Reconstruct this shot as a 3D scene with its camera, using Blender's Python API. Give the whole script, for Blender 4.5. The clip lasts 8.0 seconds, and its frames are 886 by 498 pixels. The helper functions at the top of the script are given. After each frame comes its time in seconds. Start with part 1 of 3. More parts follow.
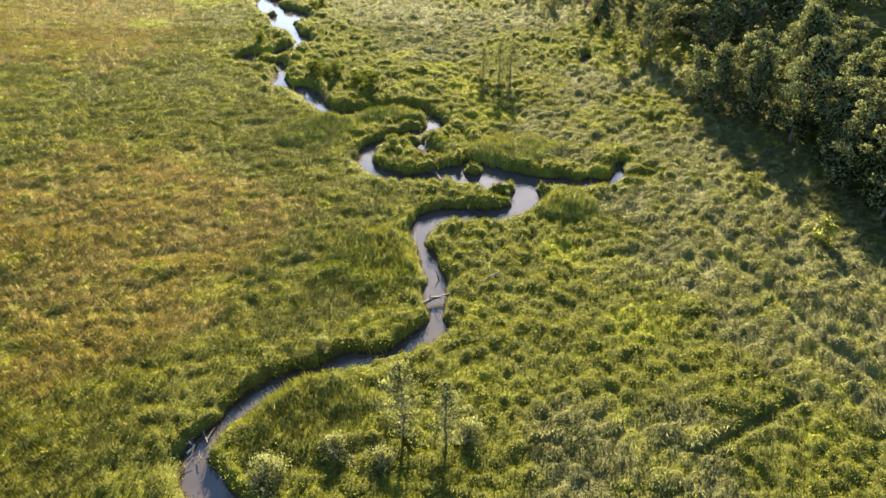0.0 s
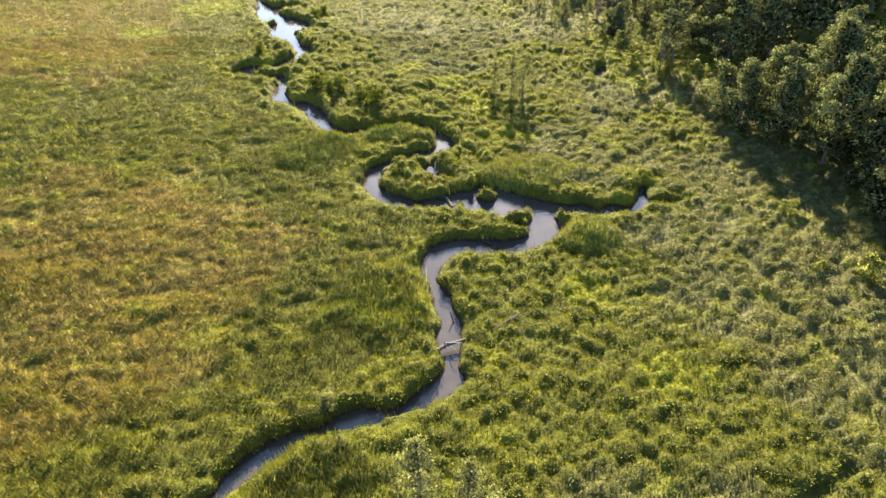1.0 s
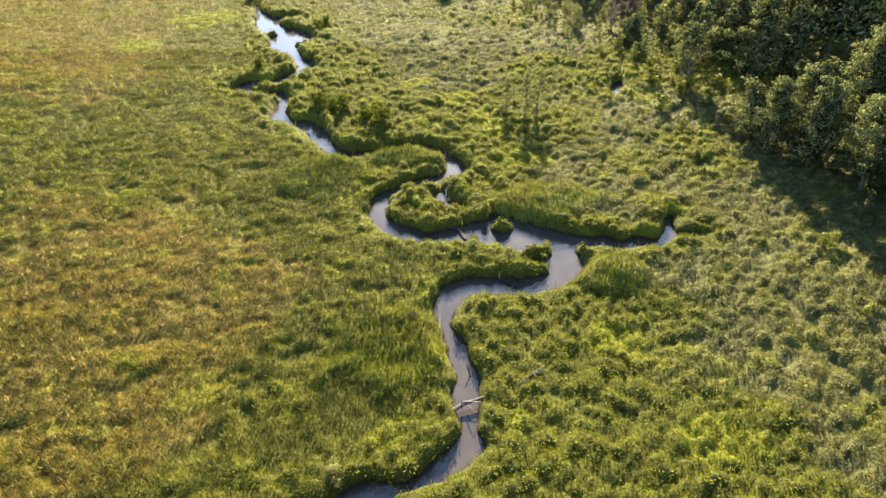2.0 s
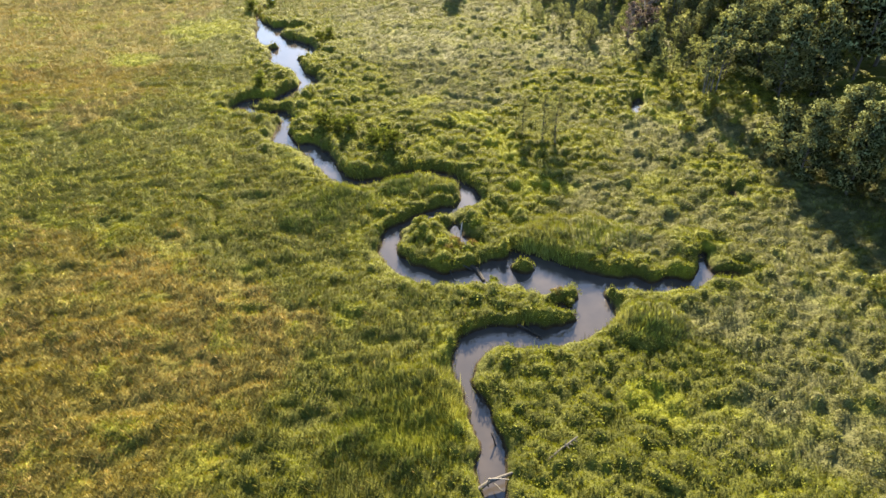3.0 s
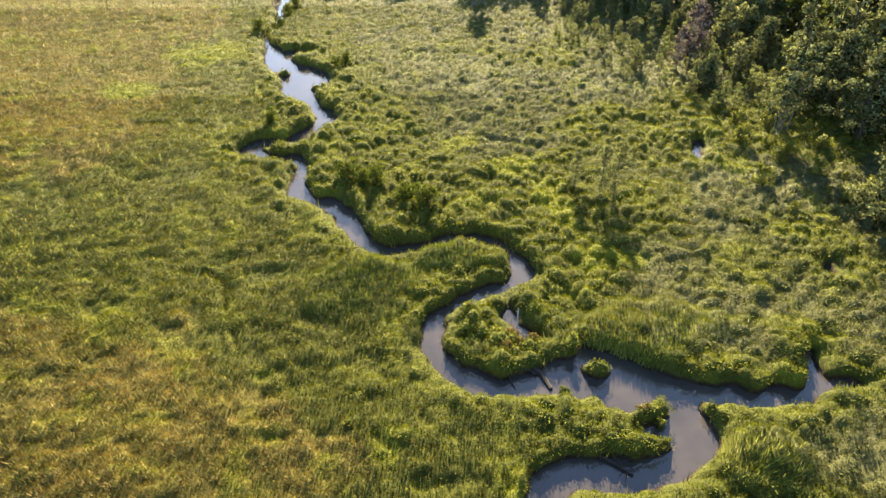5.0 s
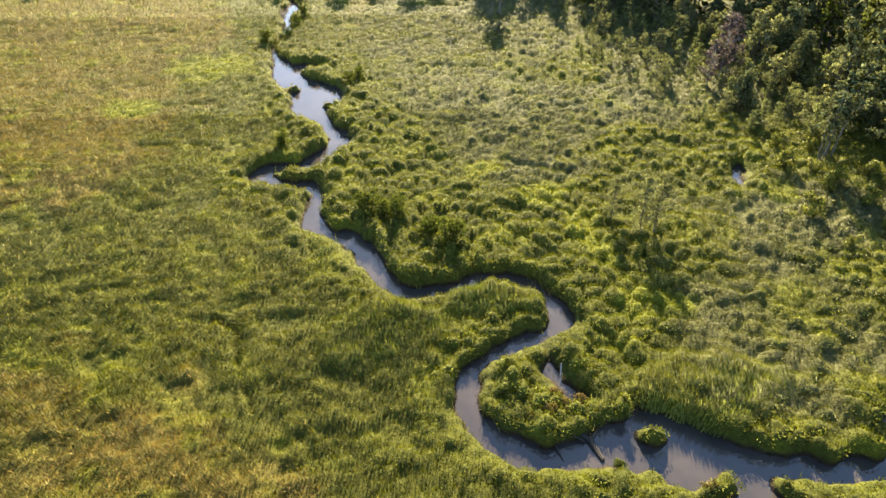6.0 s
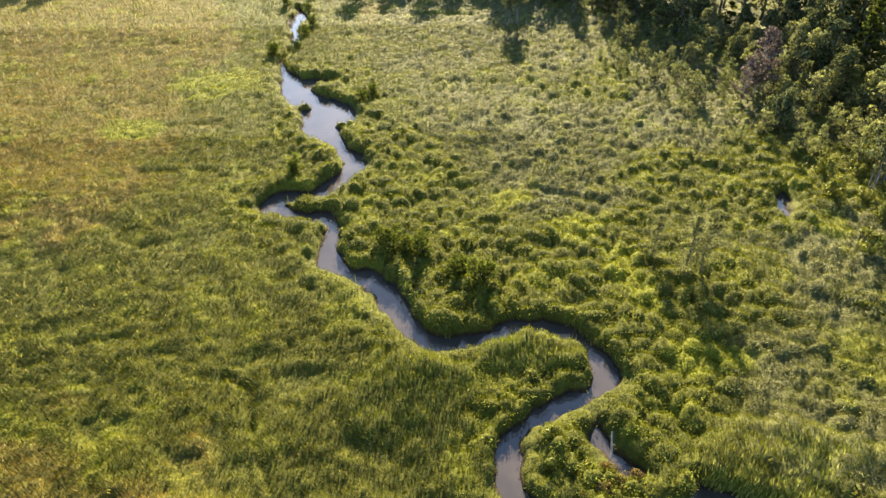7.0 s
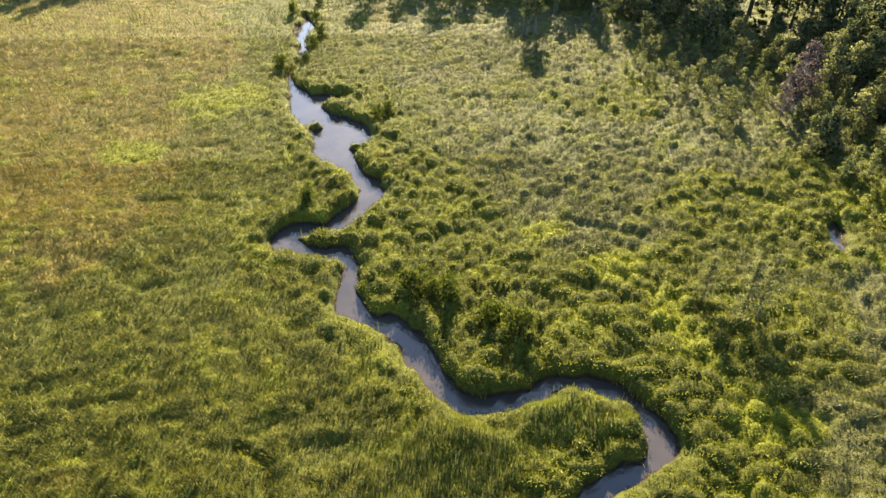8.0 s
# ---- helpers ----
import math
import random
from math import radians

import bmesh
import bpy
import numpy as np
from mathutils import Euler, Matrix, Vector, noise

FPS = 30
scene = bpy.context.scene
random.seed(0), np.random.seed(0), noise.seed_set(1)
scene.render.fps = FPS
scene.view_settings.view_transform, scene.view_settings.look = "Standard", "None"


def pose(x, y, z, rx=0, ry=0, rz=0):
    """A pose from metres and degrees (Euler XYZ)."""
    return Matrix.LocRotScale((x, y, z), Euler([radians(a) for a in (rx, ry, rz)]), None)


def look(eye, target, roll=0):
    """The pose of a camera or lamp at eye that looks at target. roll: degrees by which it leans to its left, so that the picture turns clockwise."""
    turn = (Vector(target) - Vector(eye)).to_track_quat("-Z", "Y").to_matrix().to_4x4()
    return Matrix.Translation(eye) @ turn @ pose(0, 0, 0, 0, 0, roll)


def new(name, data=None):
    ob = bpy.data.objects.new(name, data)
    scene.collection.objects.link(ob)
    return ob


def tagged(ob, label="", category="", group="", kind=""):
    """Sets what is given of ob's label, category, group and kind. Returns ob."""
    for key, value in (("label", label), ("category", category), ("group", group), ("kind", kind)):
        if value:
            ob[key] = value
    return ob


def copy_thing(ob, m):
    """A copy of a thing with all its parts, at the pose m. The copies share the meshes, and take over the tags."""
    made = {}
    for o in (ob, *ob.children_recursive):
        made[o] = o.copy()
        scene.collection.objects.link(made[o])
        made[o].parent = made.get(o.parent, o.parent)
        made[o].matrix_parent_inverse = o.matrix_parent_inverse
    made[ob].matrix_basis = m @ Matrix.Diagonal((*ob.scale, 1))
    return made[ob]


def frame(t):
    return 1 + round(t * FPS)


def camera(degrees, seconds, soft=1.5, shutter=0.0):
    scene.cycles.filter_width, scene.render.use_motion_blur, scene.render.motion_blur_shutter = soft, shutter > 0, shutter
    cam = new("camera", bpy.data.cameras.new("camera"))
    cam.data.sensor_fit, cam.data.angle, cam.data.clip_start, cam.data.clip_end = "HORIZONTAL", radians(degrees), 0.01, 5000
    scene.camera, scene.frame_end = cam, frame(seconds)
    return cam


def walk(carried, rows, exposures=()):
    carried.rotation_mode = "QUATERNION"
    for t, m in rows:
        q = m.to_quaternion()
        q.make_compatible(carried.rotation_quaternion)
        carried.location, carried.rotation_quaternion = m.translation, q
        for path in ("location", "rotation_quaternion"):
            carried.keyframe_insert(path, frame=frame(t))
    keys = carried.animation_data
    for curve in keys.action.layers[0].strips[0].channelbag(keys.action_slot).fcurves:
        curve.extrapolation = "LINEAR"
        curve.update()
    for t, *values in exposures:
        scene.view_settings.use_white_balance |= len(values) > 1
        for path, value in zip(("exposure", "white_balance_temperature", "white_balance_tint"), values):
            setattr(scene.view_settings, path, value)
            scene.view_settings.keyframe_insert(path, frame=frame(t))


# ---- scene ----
cam = camera(69.1, 8.0)
PATH = [
    (0, (-0.152, 2.137, 27.786), (-0.089, 3.747, 26.601), 0.2),
    (0.5, (-0.58, 4.26, 27.772), (-0.515, 5.869, 26.587), 0.4),
    (1, (-0.921, 6.45, 27.691), (-0.858, 8.06, 26.507), 0.2),
    (1.5, (-1.215, 8.659, 27.646), (-1.155, 10.271, 26.463), 0.1),
    (3, (-2.526, 15.615, 27.963), (-2.468, 17.223, 26.776), -0.1),
    (3.5, (-3.153, 18.073, 28.056), (-3.095, 19.68, 26.866), -0.1),
    (4, (-3.889, 20.579, 28.084), (-3.831, 22.183, 26.891), -0.1),
    (4.5, (-4.67, 23.031, 28.079), (-4.611, 24.636, 26.886), -0.0),
    (6, (-7.393, 30.228, 28.1), (-7.331, 31.831, 26.906), 0.1),
    (6.5, (-8.263, 32.592, 28.178), (-8.202, 34.194, 26.982), 0.1),
    (7, (-9.131, 35.02, 28.253), (-9.07, 36.62, 27.055), 0.1),
    (7.5, (-10.045, 37.48, 28.277), (-9.983, 39.078, 27.077), 0.1),
    (8, (-10.88, 39.981, 28.297), (-10.819, 41.576, 27.092), -0.0),
]
walk(cam, [(t, look(eye, target, roll)) for t, eye, target, roll in PATH], exposures=((0.0, 2.97), (4.0, 2.86), (8.0, 2.75)))

# ---- world, sun ----
SUN_AZIMUTH = 6.0      # degrees to the right of +y
SUN_ELEVATION = 27.5
world = bpy.data.worlds.new("sky")
scene.world = world
world.use_nodes = True
wn = world.node_tree
sky = wn.nodes.new("ShaderNodeTexSky")
sky.sky_type = "NISHITA"
sky.sun_disc = False
sky.sun_elevation = radians(SUN_ELEVATION)
sky.sun_rotation = radians(SUN_AZIMUTH)
sky.air_density, sky.dust_density, sky.ozone_density = 1.0, 0.3, 2.0
wn.links.new(sky.outputs[0], wn.nodes["Background"].inputs[0])
wn.nodes["Background"].inputs[1].default_value = 0.072
sun_data = bpy.data.lights.new("sun", "SUN")
sun_data.energy, sun_data.angle, sun_data.color = 5.0, radians(0.6), (1.0, 0.835, 0.56)
sun = new("sun", sun_data)
a, e = radians(SUN_AZIMUTH), radians(SUN_ELEVATION)
sun_way = Vector((math.sin(a) * math.cos(e), math.cos(a) * math.cos(e), math.sin(e)))
sun.matrix_world = look(sun_way * 200, (0, 0, 0))

# ---- materials ----


class Nodes:
    """A small helper round one material's node tree."""

    def __init__(self, name):
        self.mat = bpy.data.materials.new(name)
        self.mat.use_nodes = True
        self.tree = self.mat.node_tree
        self.tree.nodes.clear()
        self.out = self.add("ShaderNodeOutputMaterial")

    def add(self, kind, **values):
        n = self.tree.nodes.new(kind)
        for key, v in values.items():
            n.inputs[key.replace("_", " ")].default_value = v
        return n

    def link(self, a, b):
        self.tree.links.new(a, b)

    def position(self, scale):
        geo = self.add("ShaderNodeNewGeometry")
        m = self.add("ShaderNodeMapping")
        m.inputs["Scale"].default_value = scale if hasattr(scale, "__len__") else (scale,) * 3
        self.link(geo.outputs["Position"], m.inputs["Vector"])
        return m.outputs[0]

    def noise(self, scale, detail=3.0, rough=0.55):
        n = self.add("ShaderNodeTexNoise", Detail=detail, Roughness=rough, Scale=1.0)
        self.link(self.position(scale), n.inputs["Vector"])
        return n.outputs["Fac"]

    def ramp(self, fac, stops):
        r = self.add("ShaderNodeValToRGB")
        while len(r.color_ramp.elements) < len(stops):
            r.color_ramp.elements.new(0.5)
        for el, (p, c) in zip(r.color_ramp.elements, stops):
            el.position, el.color = p, (*c, 1)
        self.link(fac, r.inputs[0])
        return r.outputs[0]

    def mix(self, fac, a, b, how="MIX"):
        m = self.tree.nodes.new("ShaderNodeMix")
        m.data_type, m.blend_type = "RGBA", how
        for sock, v in ((m.inputs[0], fac), (m.inputs[6], a), (m.inputs[7], b)):
            if hasattr(v, "links"):
                self.link(v, sock)
            else:
                sock.default_value = v if not isinstance(v, tuple) else (*v, 1)
        return m.outputs[2]

    def bump(self, height, strength, distance):
        b = self.add("ShaderNodeBump", Strength=strength, Distance=distance)
        self.link(height, b.inputs["Height"])
        return b.outputs[0]


def leaf_material(name, dark, mid, light, patch, patch_size=9.0, through_share=0.13, sheen=0.0):
    """Backlit blades and leaves: three tones by clump, a second hue in large patches, blade by blade variation."""
    n = Nodes(name)
    plant = n.add("ShaderNodeAttribute")
    plant.attribute_name = "plant_tone"
    tuft = n.tree.nodes.new("ShaderNodeMath")
    tuft.operation = "MULTIPLY_ADD"
    tuft.inputs[1].default_value = 0.20
    n.link(plant.outputs["Fac"], tuft.inputs[0])
    n.link(n.noise((2.1, 2.1, 0.5), 5.0, 0.66), tuft.inputs[2])
    tone = n.ramp(tuft.outputs[0], ((0.36, dark), (0.5, mid), (0.66, light)))
    large = n.ramp(n.noise(1.0 / patch_size, 3.0, 0.6), ((0.44, (0, 0, 0)), (0.6, (1, 1, 1))))
    col = n.mix(large, tone, n.mix(0.6, tone, patch))
    geo = n.add("ShaderNodeNewGeometry")
    vary = n.add("ShaderNodeHueSaturation", Saturation=1.0, Fac=1.0, Hue=0.5)
    val = n.add("ShaderNodeMapRange", To_Min=0.78, To_Max=1.22)
    n.link(geo.outputs["Random Per Island"], val.inputs["Value"])
    n.link(val.outputs[0], vary.inputs["Value"])
    n.link(col, vary.inputs["Color"])
    if sheen:
        body = n.add("ShaderNodeBsdfPrincipled", Roughness=0.52)
        body.inputs["Specular IOR Level"].default_value = sheen
    else:
        body = n.add("ShaderNodeBsdfDiffuse")
    back = n.add("ShaderNodeBsdfTranslucent")
    n.link(vary.outputs[0], body.inputs[0])
    warm = n.mix(0.6, vary.outputs[0], (1.0, 0.97, 0.6), "MULTIPLY")
    bright = n.mix(1.0, warm, (1.3, 1.3, 1.0), "MULTIPLY")
    n.link(bright, back.inputs["Color"])
    both = n.add("ShaderNodeMixShader", Fac=through_share)
    n.link(body.outputs[0], both.inputs[1])
    n.link(back.outputs[0], both.inputs[2])
    n.link(both.outputs[0], n.out.inputs[0])
    return n.mat


def ground_material():
    """Wet peat low on the banks, brown-green thatch above."""
    n = Nodes("peat_and_thatch")
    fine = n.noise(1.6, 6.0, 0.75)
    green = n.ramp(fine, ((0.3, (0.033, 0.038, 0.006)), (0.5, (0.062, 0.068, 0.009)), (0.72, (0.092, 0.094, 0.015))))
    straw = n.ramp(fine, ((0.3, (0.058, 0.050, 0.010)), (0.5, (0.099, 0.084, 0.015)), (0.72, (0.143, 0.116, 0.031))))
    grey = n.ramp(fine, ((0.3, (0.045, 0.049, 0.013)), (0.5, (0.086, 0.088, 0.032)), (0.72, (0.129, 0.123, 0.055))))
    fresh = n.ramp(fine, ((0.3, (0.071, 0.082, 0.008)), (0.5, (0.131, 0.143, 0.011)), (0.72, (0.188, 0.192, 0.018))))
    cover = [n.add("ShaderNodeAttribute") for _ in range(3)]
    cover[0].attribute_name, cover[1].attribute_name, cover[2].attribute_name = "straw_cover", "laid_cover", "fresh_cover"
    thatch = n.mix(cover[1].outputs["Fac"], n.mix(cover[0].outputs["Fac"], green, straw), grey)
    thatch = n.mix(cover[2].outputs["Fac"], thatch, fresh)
    peat = n.ramp(n.noise(3.0, 4.0), ((0.3, (0.018, 0.013, 0.008)), (0.7, (0.05, 0.036, 0.02))))
    geo = n.add("ShaderNodeNewGeometry")
    sep = n.add("ShaderNodeSeparateXYZ")
    n.link(geo.outputs["Position"], sep.inputs[0])
    high = n.add("ShaderNodeMapRange", From_Min=0.12, From_Max=0.3)
    n.link(sep.outputs["Z"], high.inputs["Value"])
    b = n.add("ShaderNodeBsdfPrincipled", Roughness=0.8)
    b.inputs["Specular IOR Level"].default_value = 0.12
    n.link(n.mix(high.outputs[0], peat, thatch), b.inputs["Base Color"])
    n.link(n.bump(n.noise(5.0, 6.0, 0.75), 0.9, 0.22), b.inputs["Normal"])
    n.link(b.outputs[0], n.out.inputs[0])
    return n.mat


def water_material():
    """Slow, silty marsh water: brown in the sun, a nearly still mirror of the sky above."""
    n = Nodes("silty_water")
    col = n.ramp(n.noise(0.35, 3.0), ((0.35, (0.034, 0.030, 0.029)), (0.65, (0.052, 0.044, 0.040))))
    b = n.add("ShaderNodeBsdfPrincipled", Roughness=0.01, IOR=1.333)
    b.inputs["Specular IOR Level"].default_value = 0.95
    n.link(col, b.inputs["Base Color"])
    n.link(n.bump(n.noise((2.2, 3.4, 1.0), 2.0), 0.018, 0.02), b.inputs["Normal"])
    n.link(b.outputs[0], n.out.inputs[0])
    return n.mat


def bark_material(name, dark, light, stretch=(9.0, 9.0, 1.5)):
    n = Nodes(name)
    col = n.ramp(n.noise(stretch, 5.0, 0.7), ((0.35, dark), (0.65, light)))
    b = n.add("ShaderNodeBsdfPrincipled", Roughness=0.85)
    n.link(col, b.inputs["Base Color"])
    n.link(n.bump(n.noise((30.0, 30.0, 6.0), 4.0), 0.6, 0.02), b.inputs["Normal"])
    n.link(b.outputs[0], n.out.inputs[0])
    return n.mat


M_GROUND = ground_material()
M_WATER = water_material()
M_SEDGE = leaf_material("sedge_blades", (0.082, 0.095, 0.013), (0.126, 0.137, 0.017), (0.174, 0.180, 0.031), (0.163, 0.162, 0.031), 11.0, sheen=0.13)
M_DRY = leaf_material("dry_grass_blades", (0.165, 0.133, 0.029), (0.237, 0.191, 0.041), (0.310, 0.250, 0.071), (0.331, 0.229, 0.116), 7.0, sheen=0.13)
M_REED = leaf_material("reed_blades", (0.087, 0.115, 0.019), (0.147, 0.176, 0.022), (0.213, 0.231, 0.043), (0.190, 0.176, 0.041), 8.0, sheen=0.13)
M_HERB = leaf_material("marsh_herb_leaves", (0.100, 0.115, 0.015), (0.166, 0.182, 0.023), (0.243, 0.245, 0.036), (0.202, 0.225, 0.036), 8.0, sheen=0.13)
M_LIME = leaf_material("young_herb_leaves", (0.143, 0.167, 0.018), (0.224, 0.244, 0.022), (0.301, 0.316, 0.034), (0.257, 0.264, 0.027), 5.0, sheen=0.12)
M_PALE = leaf_material("laid_grass_blades", (0.105, 0.120, 0.030), (0.170, 0.184, 0.051), (0.245, 0.250, 0.095), (0.180, 0.195, 0.057), 6.0, sheen=0.22)
M_SHRUB = leaf_material("willow_shrub_leaves", (0.056, 0.075, 0.016), (0.087, 0.110, 0.022), (0.122, 0.145, 0.03), (0.102, 0.12, 0.024), 12.0, 0.42)
M_GREY = leaf_material("silvery_shrub_leaves", (0.112, 0.126, 0.055), (0.168, 0.181, 0.087), (0.235, 0.246, 0.132), (0.168, 0.181, 0.077), 5.0, 0.45)
# alder tones carry extra blue, painted in for the haze over the wood
M_ALDER = leaf_material("alder_leaves", (0.074, 0.089, 0.044), (0.121, 0.142, 0.065), (0.173, 0.195, 0.088), (0.152, 0.164, 0.070), 14.0, 0.16)
M_YOUNG = leaf_material("sapling_leaves", (0.115, 0.135, 0.058), (0.185, 0.212, 0.085), (0.260, 0.285, 0.115), (0.215, 0.232, 0.090), 6.0, 0.32)
M_RUSSET = leaf_material("withered_herb_leaves", (0.090, 0.070, 0.030), (0.150, 0.120, 0.045), (0.200, 0.170, 0.060), (0.160, 0.110, 0.050), 4.0, 0.2)
M_TWIG = leaf_material("bare_twigs", (0.094, 0.072, 0.065), (0.147, 0.117, 0.111), (0.212, 0.176, 0.163), (0.159, 0.130, 0.130), 6.0, 0.1)
M_BARK = bark_material("alder_bark", (0.03, 0.026, 0.022), (0.09, 0.08, 0.07))
M_BIRCH = bark_material("pale_bark", (0.12, 0.10, 0.08), (0.38, 0.35, 0.31))
M_STEM = bark_material("grey_bark", (0.04, 0.036, 0.032), (0.15, 0.14, 0.125))
M_DEADWOOD = bark_material("bleached_wood", (0.14, 0.12, 0.10), (0.34, 0.31, 0.27))
M_DRIFT = bark_material("brown_weathered_wood", (0.030, 0.022, 0.016), (0.11, 0.085, 0.062))
M_WETWOOD = bark_material("wet_dark_wood", (0.010, 0.008, 0.007), (0.035, 0.028, 0.022))

# ---- fields over the plan ----


def hash01(i, j, seed):
    v = np.sin(i * 127.1 + j * 311.7 + seed * 74.7) * 43758.5453
    return v - np.floor(v)


def field_noise(x, y, size, seed):
    """Smooth noise, 0 to 1, with features of that size in metres."""
    u, v = x / size, y / size
    i, j = np.floor(u), np.floor(v)
    f, g = u - i, v - j
    f, g = f * f * (3 - 2 * f), g * g * (3 - 2 * g)
    low = hash01(i, j, seed) * (1 - f) + hash01(i + 1, j, seed) * f
    top = hash01(i, j + 1, seed) * (1 - f) + hash01(i + 1, j + 1, seed) * f
    return low * (1 - g) + top * g


def fractal(x, y, size, seed):
    return (field_noise(x, y, size, seed) * 0.55 + field_noise(x + 31, y + 7, size / 2.1, seed + 1) * 0.3
            + field_noise(x + 5, y + 77, size / 4.3, seed + 2) * 0.15)


def hummocks(x, y, size, seed):
    """Rounded clumps with sunken gaps between: 1 on a clump's top, 0 in the gaps; and a number for each clump."""
    u, v = x / size, y / size
    i0, j0 = np.floor(u), np.floor(v)
    best, second = np.full(x.shape, 9.0), np.full(x.shape, 9.0)
    ident = np.zeros(x.shape)
    for di in (-1, 0, 1):
        for dj in (-1, 0, 1):
            i, j = i0 + di, j0 + dj
            px, py = i + hash01(i, j, seed), j + hash01(i, j, seed + 9)
            d = np.hypot(u - px, v - py)
            near = d < best
            second = np.where(near, best, np.minimum(second, d))
            best = np.where(near, d, best)
            ident = np.where(near, hash01(i, j, seed + 4), ident)
    dome = np.sqrt(np.clip(1 - (best / 0.85) ** 2, 0, 1))
    t = np.clip((second - best) / 0.28, 0, 1)
    return dome * t * (2 - t), ident


def smooth(a, b, v):
    t = np.clip((v - a) / (b - a), 0, 1)
    return t * t * (3 - 2 * t)


# The stream, reach by reach: places along its middle, and its width there.
LOWER = [(-1.0, 8.0, 1.3), (-3.2, 12.5, 1.2), (-6.4, 16.6, 1.2), (-9.0, 19.2, 1.2), (-10.6, 20.7, 1.3), (-11.7, 22.0, 1.3), (-11.3, 23.6, 1.1), (-10.4, 25.2, 1.0), (-8.8, 26.9, 1.0), (-6.4, 28.2, 1.0), (-3.2, 29.0, 1.0),
         (-0.9, 30.1, 1.1), (0.5, 31.6, 1.1), (0.65, 33.2, 1.0), (0.5, 35.4, 1.1), (0.55, 38.0, 1.0), (-0.3, 40.2, 1.1), (-0.3, 41.8, 1.2)]
BENDS = [(-0.3, 41.8, 1.2), (0.2, 43.0, 1.5), (1.5, 44.2, 1.7), (3.3, 44.2, 1.6), (5.3, 44.0, 1.7), (7.2, 44.5, 1.5), (8.4, 45.9, 1.9), (8.7, 47.6, 2.0), (8.6, 48.8, 2.0)]
POOL = [(15.6, 48.6, 0.9), (14.0, 48.6, 1.1), (11.8, 48.7, 1.4), (9.6, 49.0, 1.9), (7.7, 49.3, 2.4), (5.9, 49.7, 3.5), (4.0, 50.7, 4.0), (2.3, 50.7, 2.6),
        (0.3, 50.1, 1.5), (-2.0, 50.1, 1.5), (-3.9, 50.9, 1.5), (-5.0, 52.9, 1.2), (-5.1, 54.8, 1.1), (-4.4, 56.2, 1.0), (-3.0, 57.3, 1.1), (-1.6, 58.0, 1.1), (-0.1, 58.6, 1.1)]
HOOK = [(-0.1, 58.6, 1.1), (1.0, 59.4, 1.1), (1.4, 60.6, 1.2), (1.2, 61.9, 1.2), (0.3, 63.1, 1.2), (-1.5, 64.1, 1.1), (-3.3, 64.6, 1.1), (-5.1, 63.6, 1.1),
        (-7.0, 62.8, 1.2), (-9.0, 63.3, 1.2), (-10.3, 64.6, 1.2), (-11.2, 66.7, 1.6), (-11.8, 68.3, 1.6), (-13.6, 69.5, 1.5), (-15.5, 71.2, 1.6), (-15.9, 73.4, 1.2), (-15.8, 75.6, 1.1)]
UPPER = [(-15.8, 75.6, 1.1), (-16.6, 76.8, 1.4), (-18.8, 77.4, 1.5), (-21.0, 78.4, 2.1), (-20.7, 80.0, 1.8), (-18.6, 80.2, 1.3), (-16.9, 81.2, 1.3), (-15.6, 83.1, 1.6),
         (-15.2, 85.0, 1.8), (-16.1, 87.9, 1.5), (-17.8, 90.3, 1.6), (-18.9, 92.2, 3.2), (-18.3, 94.2, 4.6), (-18.2, 96.2, 4.8), (-20.3, 98.4, 4.0),
         (-22.4, 100.9, 3.2), (-22.9, 103.6, 2.6), (-24.1, 105.9, 1.5), (-25.0, 108.3, 0.7)]
SOURCE = [(-25.0, 108.3, 0.7), (-25.6, 110.4, 0.3), (-25.1, 113.0, 0.3), (-24.9, 116.5, 0.4), (-25.0, 118.6, 1.3), (-25.3, 120.4, 0.5), (-25.9, 122.6, 0.5), (-26.0, 125.0, 1.8), (-25.8, 128.4, 1.6), (-26.6, 131.7, 0.3)]
BACKWATER = [(-23.0, 104.0, 1.8), (-21.2, 104.2, 1.7), (-19.4, 104.2, 1.3)]
INLET = [(15.6, 48.6, 0.9), (16.8, 49.6, 0.9), (17.1, 50.8, 0.8), (17.5, 52.0, 0.4)]
SIDE_ARM = [(16.6, 49.2, 0.7), (17.6, 49.4, 0.6), (18.7, 49.5, 0.4)]
TRICKLE = [(19.0, 75.6, 0.4), (19.5, 77.2, 0.45), (20.7, 79.6, 0.4)]
SEEP = [(22.6, 59.0, 0.35), (23.2, 60.6, 0.4)]
NOTCH = [(8.2, 47.0, 1.1), (7.0, 46.8, 0.9), (5.9, 46.7, 0.6)]
INNER = [(-0.1, 58.3, 0.6), (-0.1, 56.6, 0.6), (0.1, 55.0, 0.65), (0.8, 54.1, 0.6), (1.5, 53.6, 0.4)]
# tongues of land and tussocks in the water: two ends and a reach
TONGUES = ((4.6, 45.5, 6.9, 45.6, 0.50), (5.2, 47.2, 7.2, 48.2, 0.62), (2.4, 46.8, 3.6, 48.2, 0.9), (3.9, 51.0, 4.6, 50.9, 0.50), (1.9, 52.7, 3.0, 52.6, 0.6),
           (-24.2, 97.5, -20.8, 97.2, 0.45), (-18.0, 100.4, -20.8, 102.3, 0.5), (-15.5, 92.6, -17.1, 93.0, 0.5), (-18.9, 79.0, -20.1, 79.1, 0.35), (9.7, 47.9, 10.2, 47.4, 0.5))


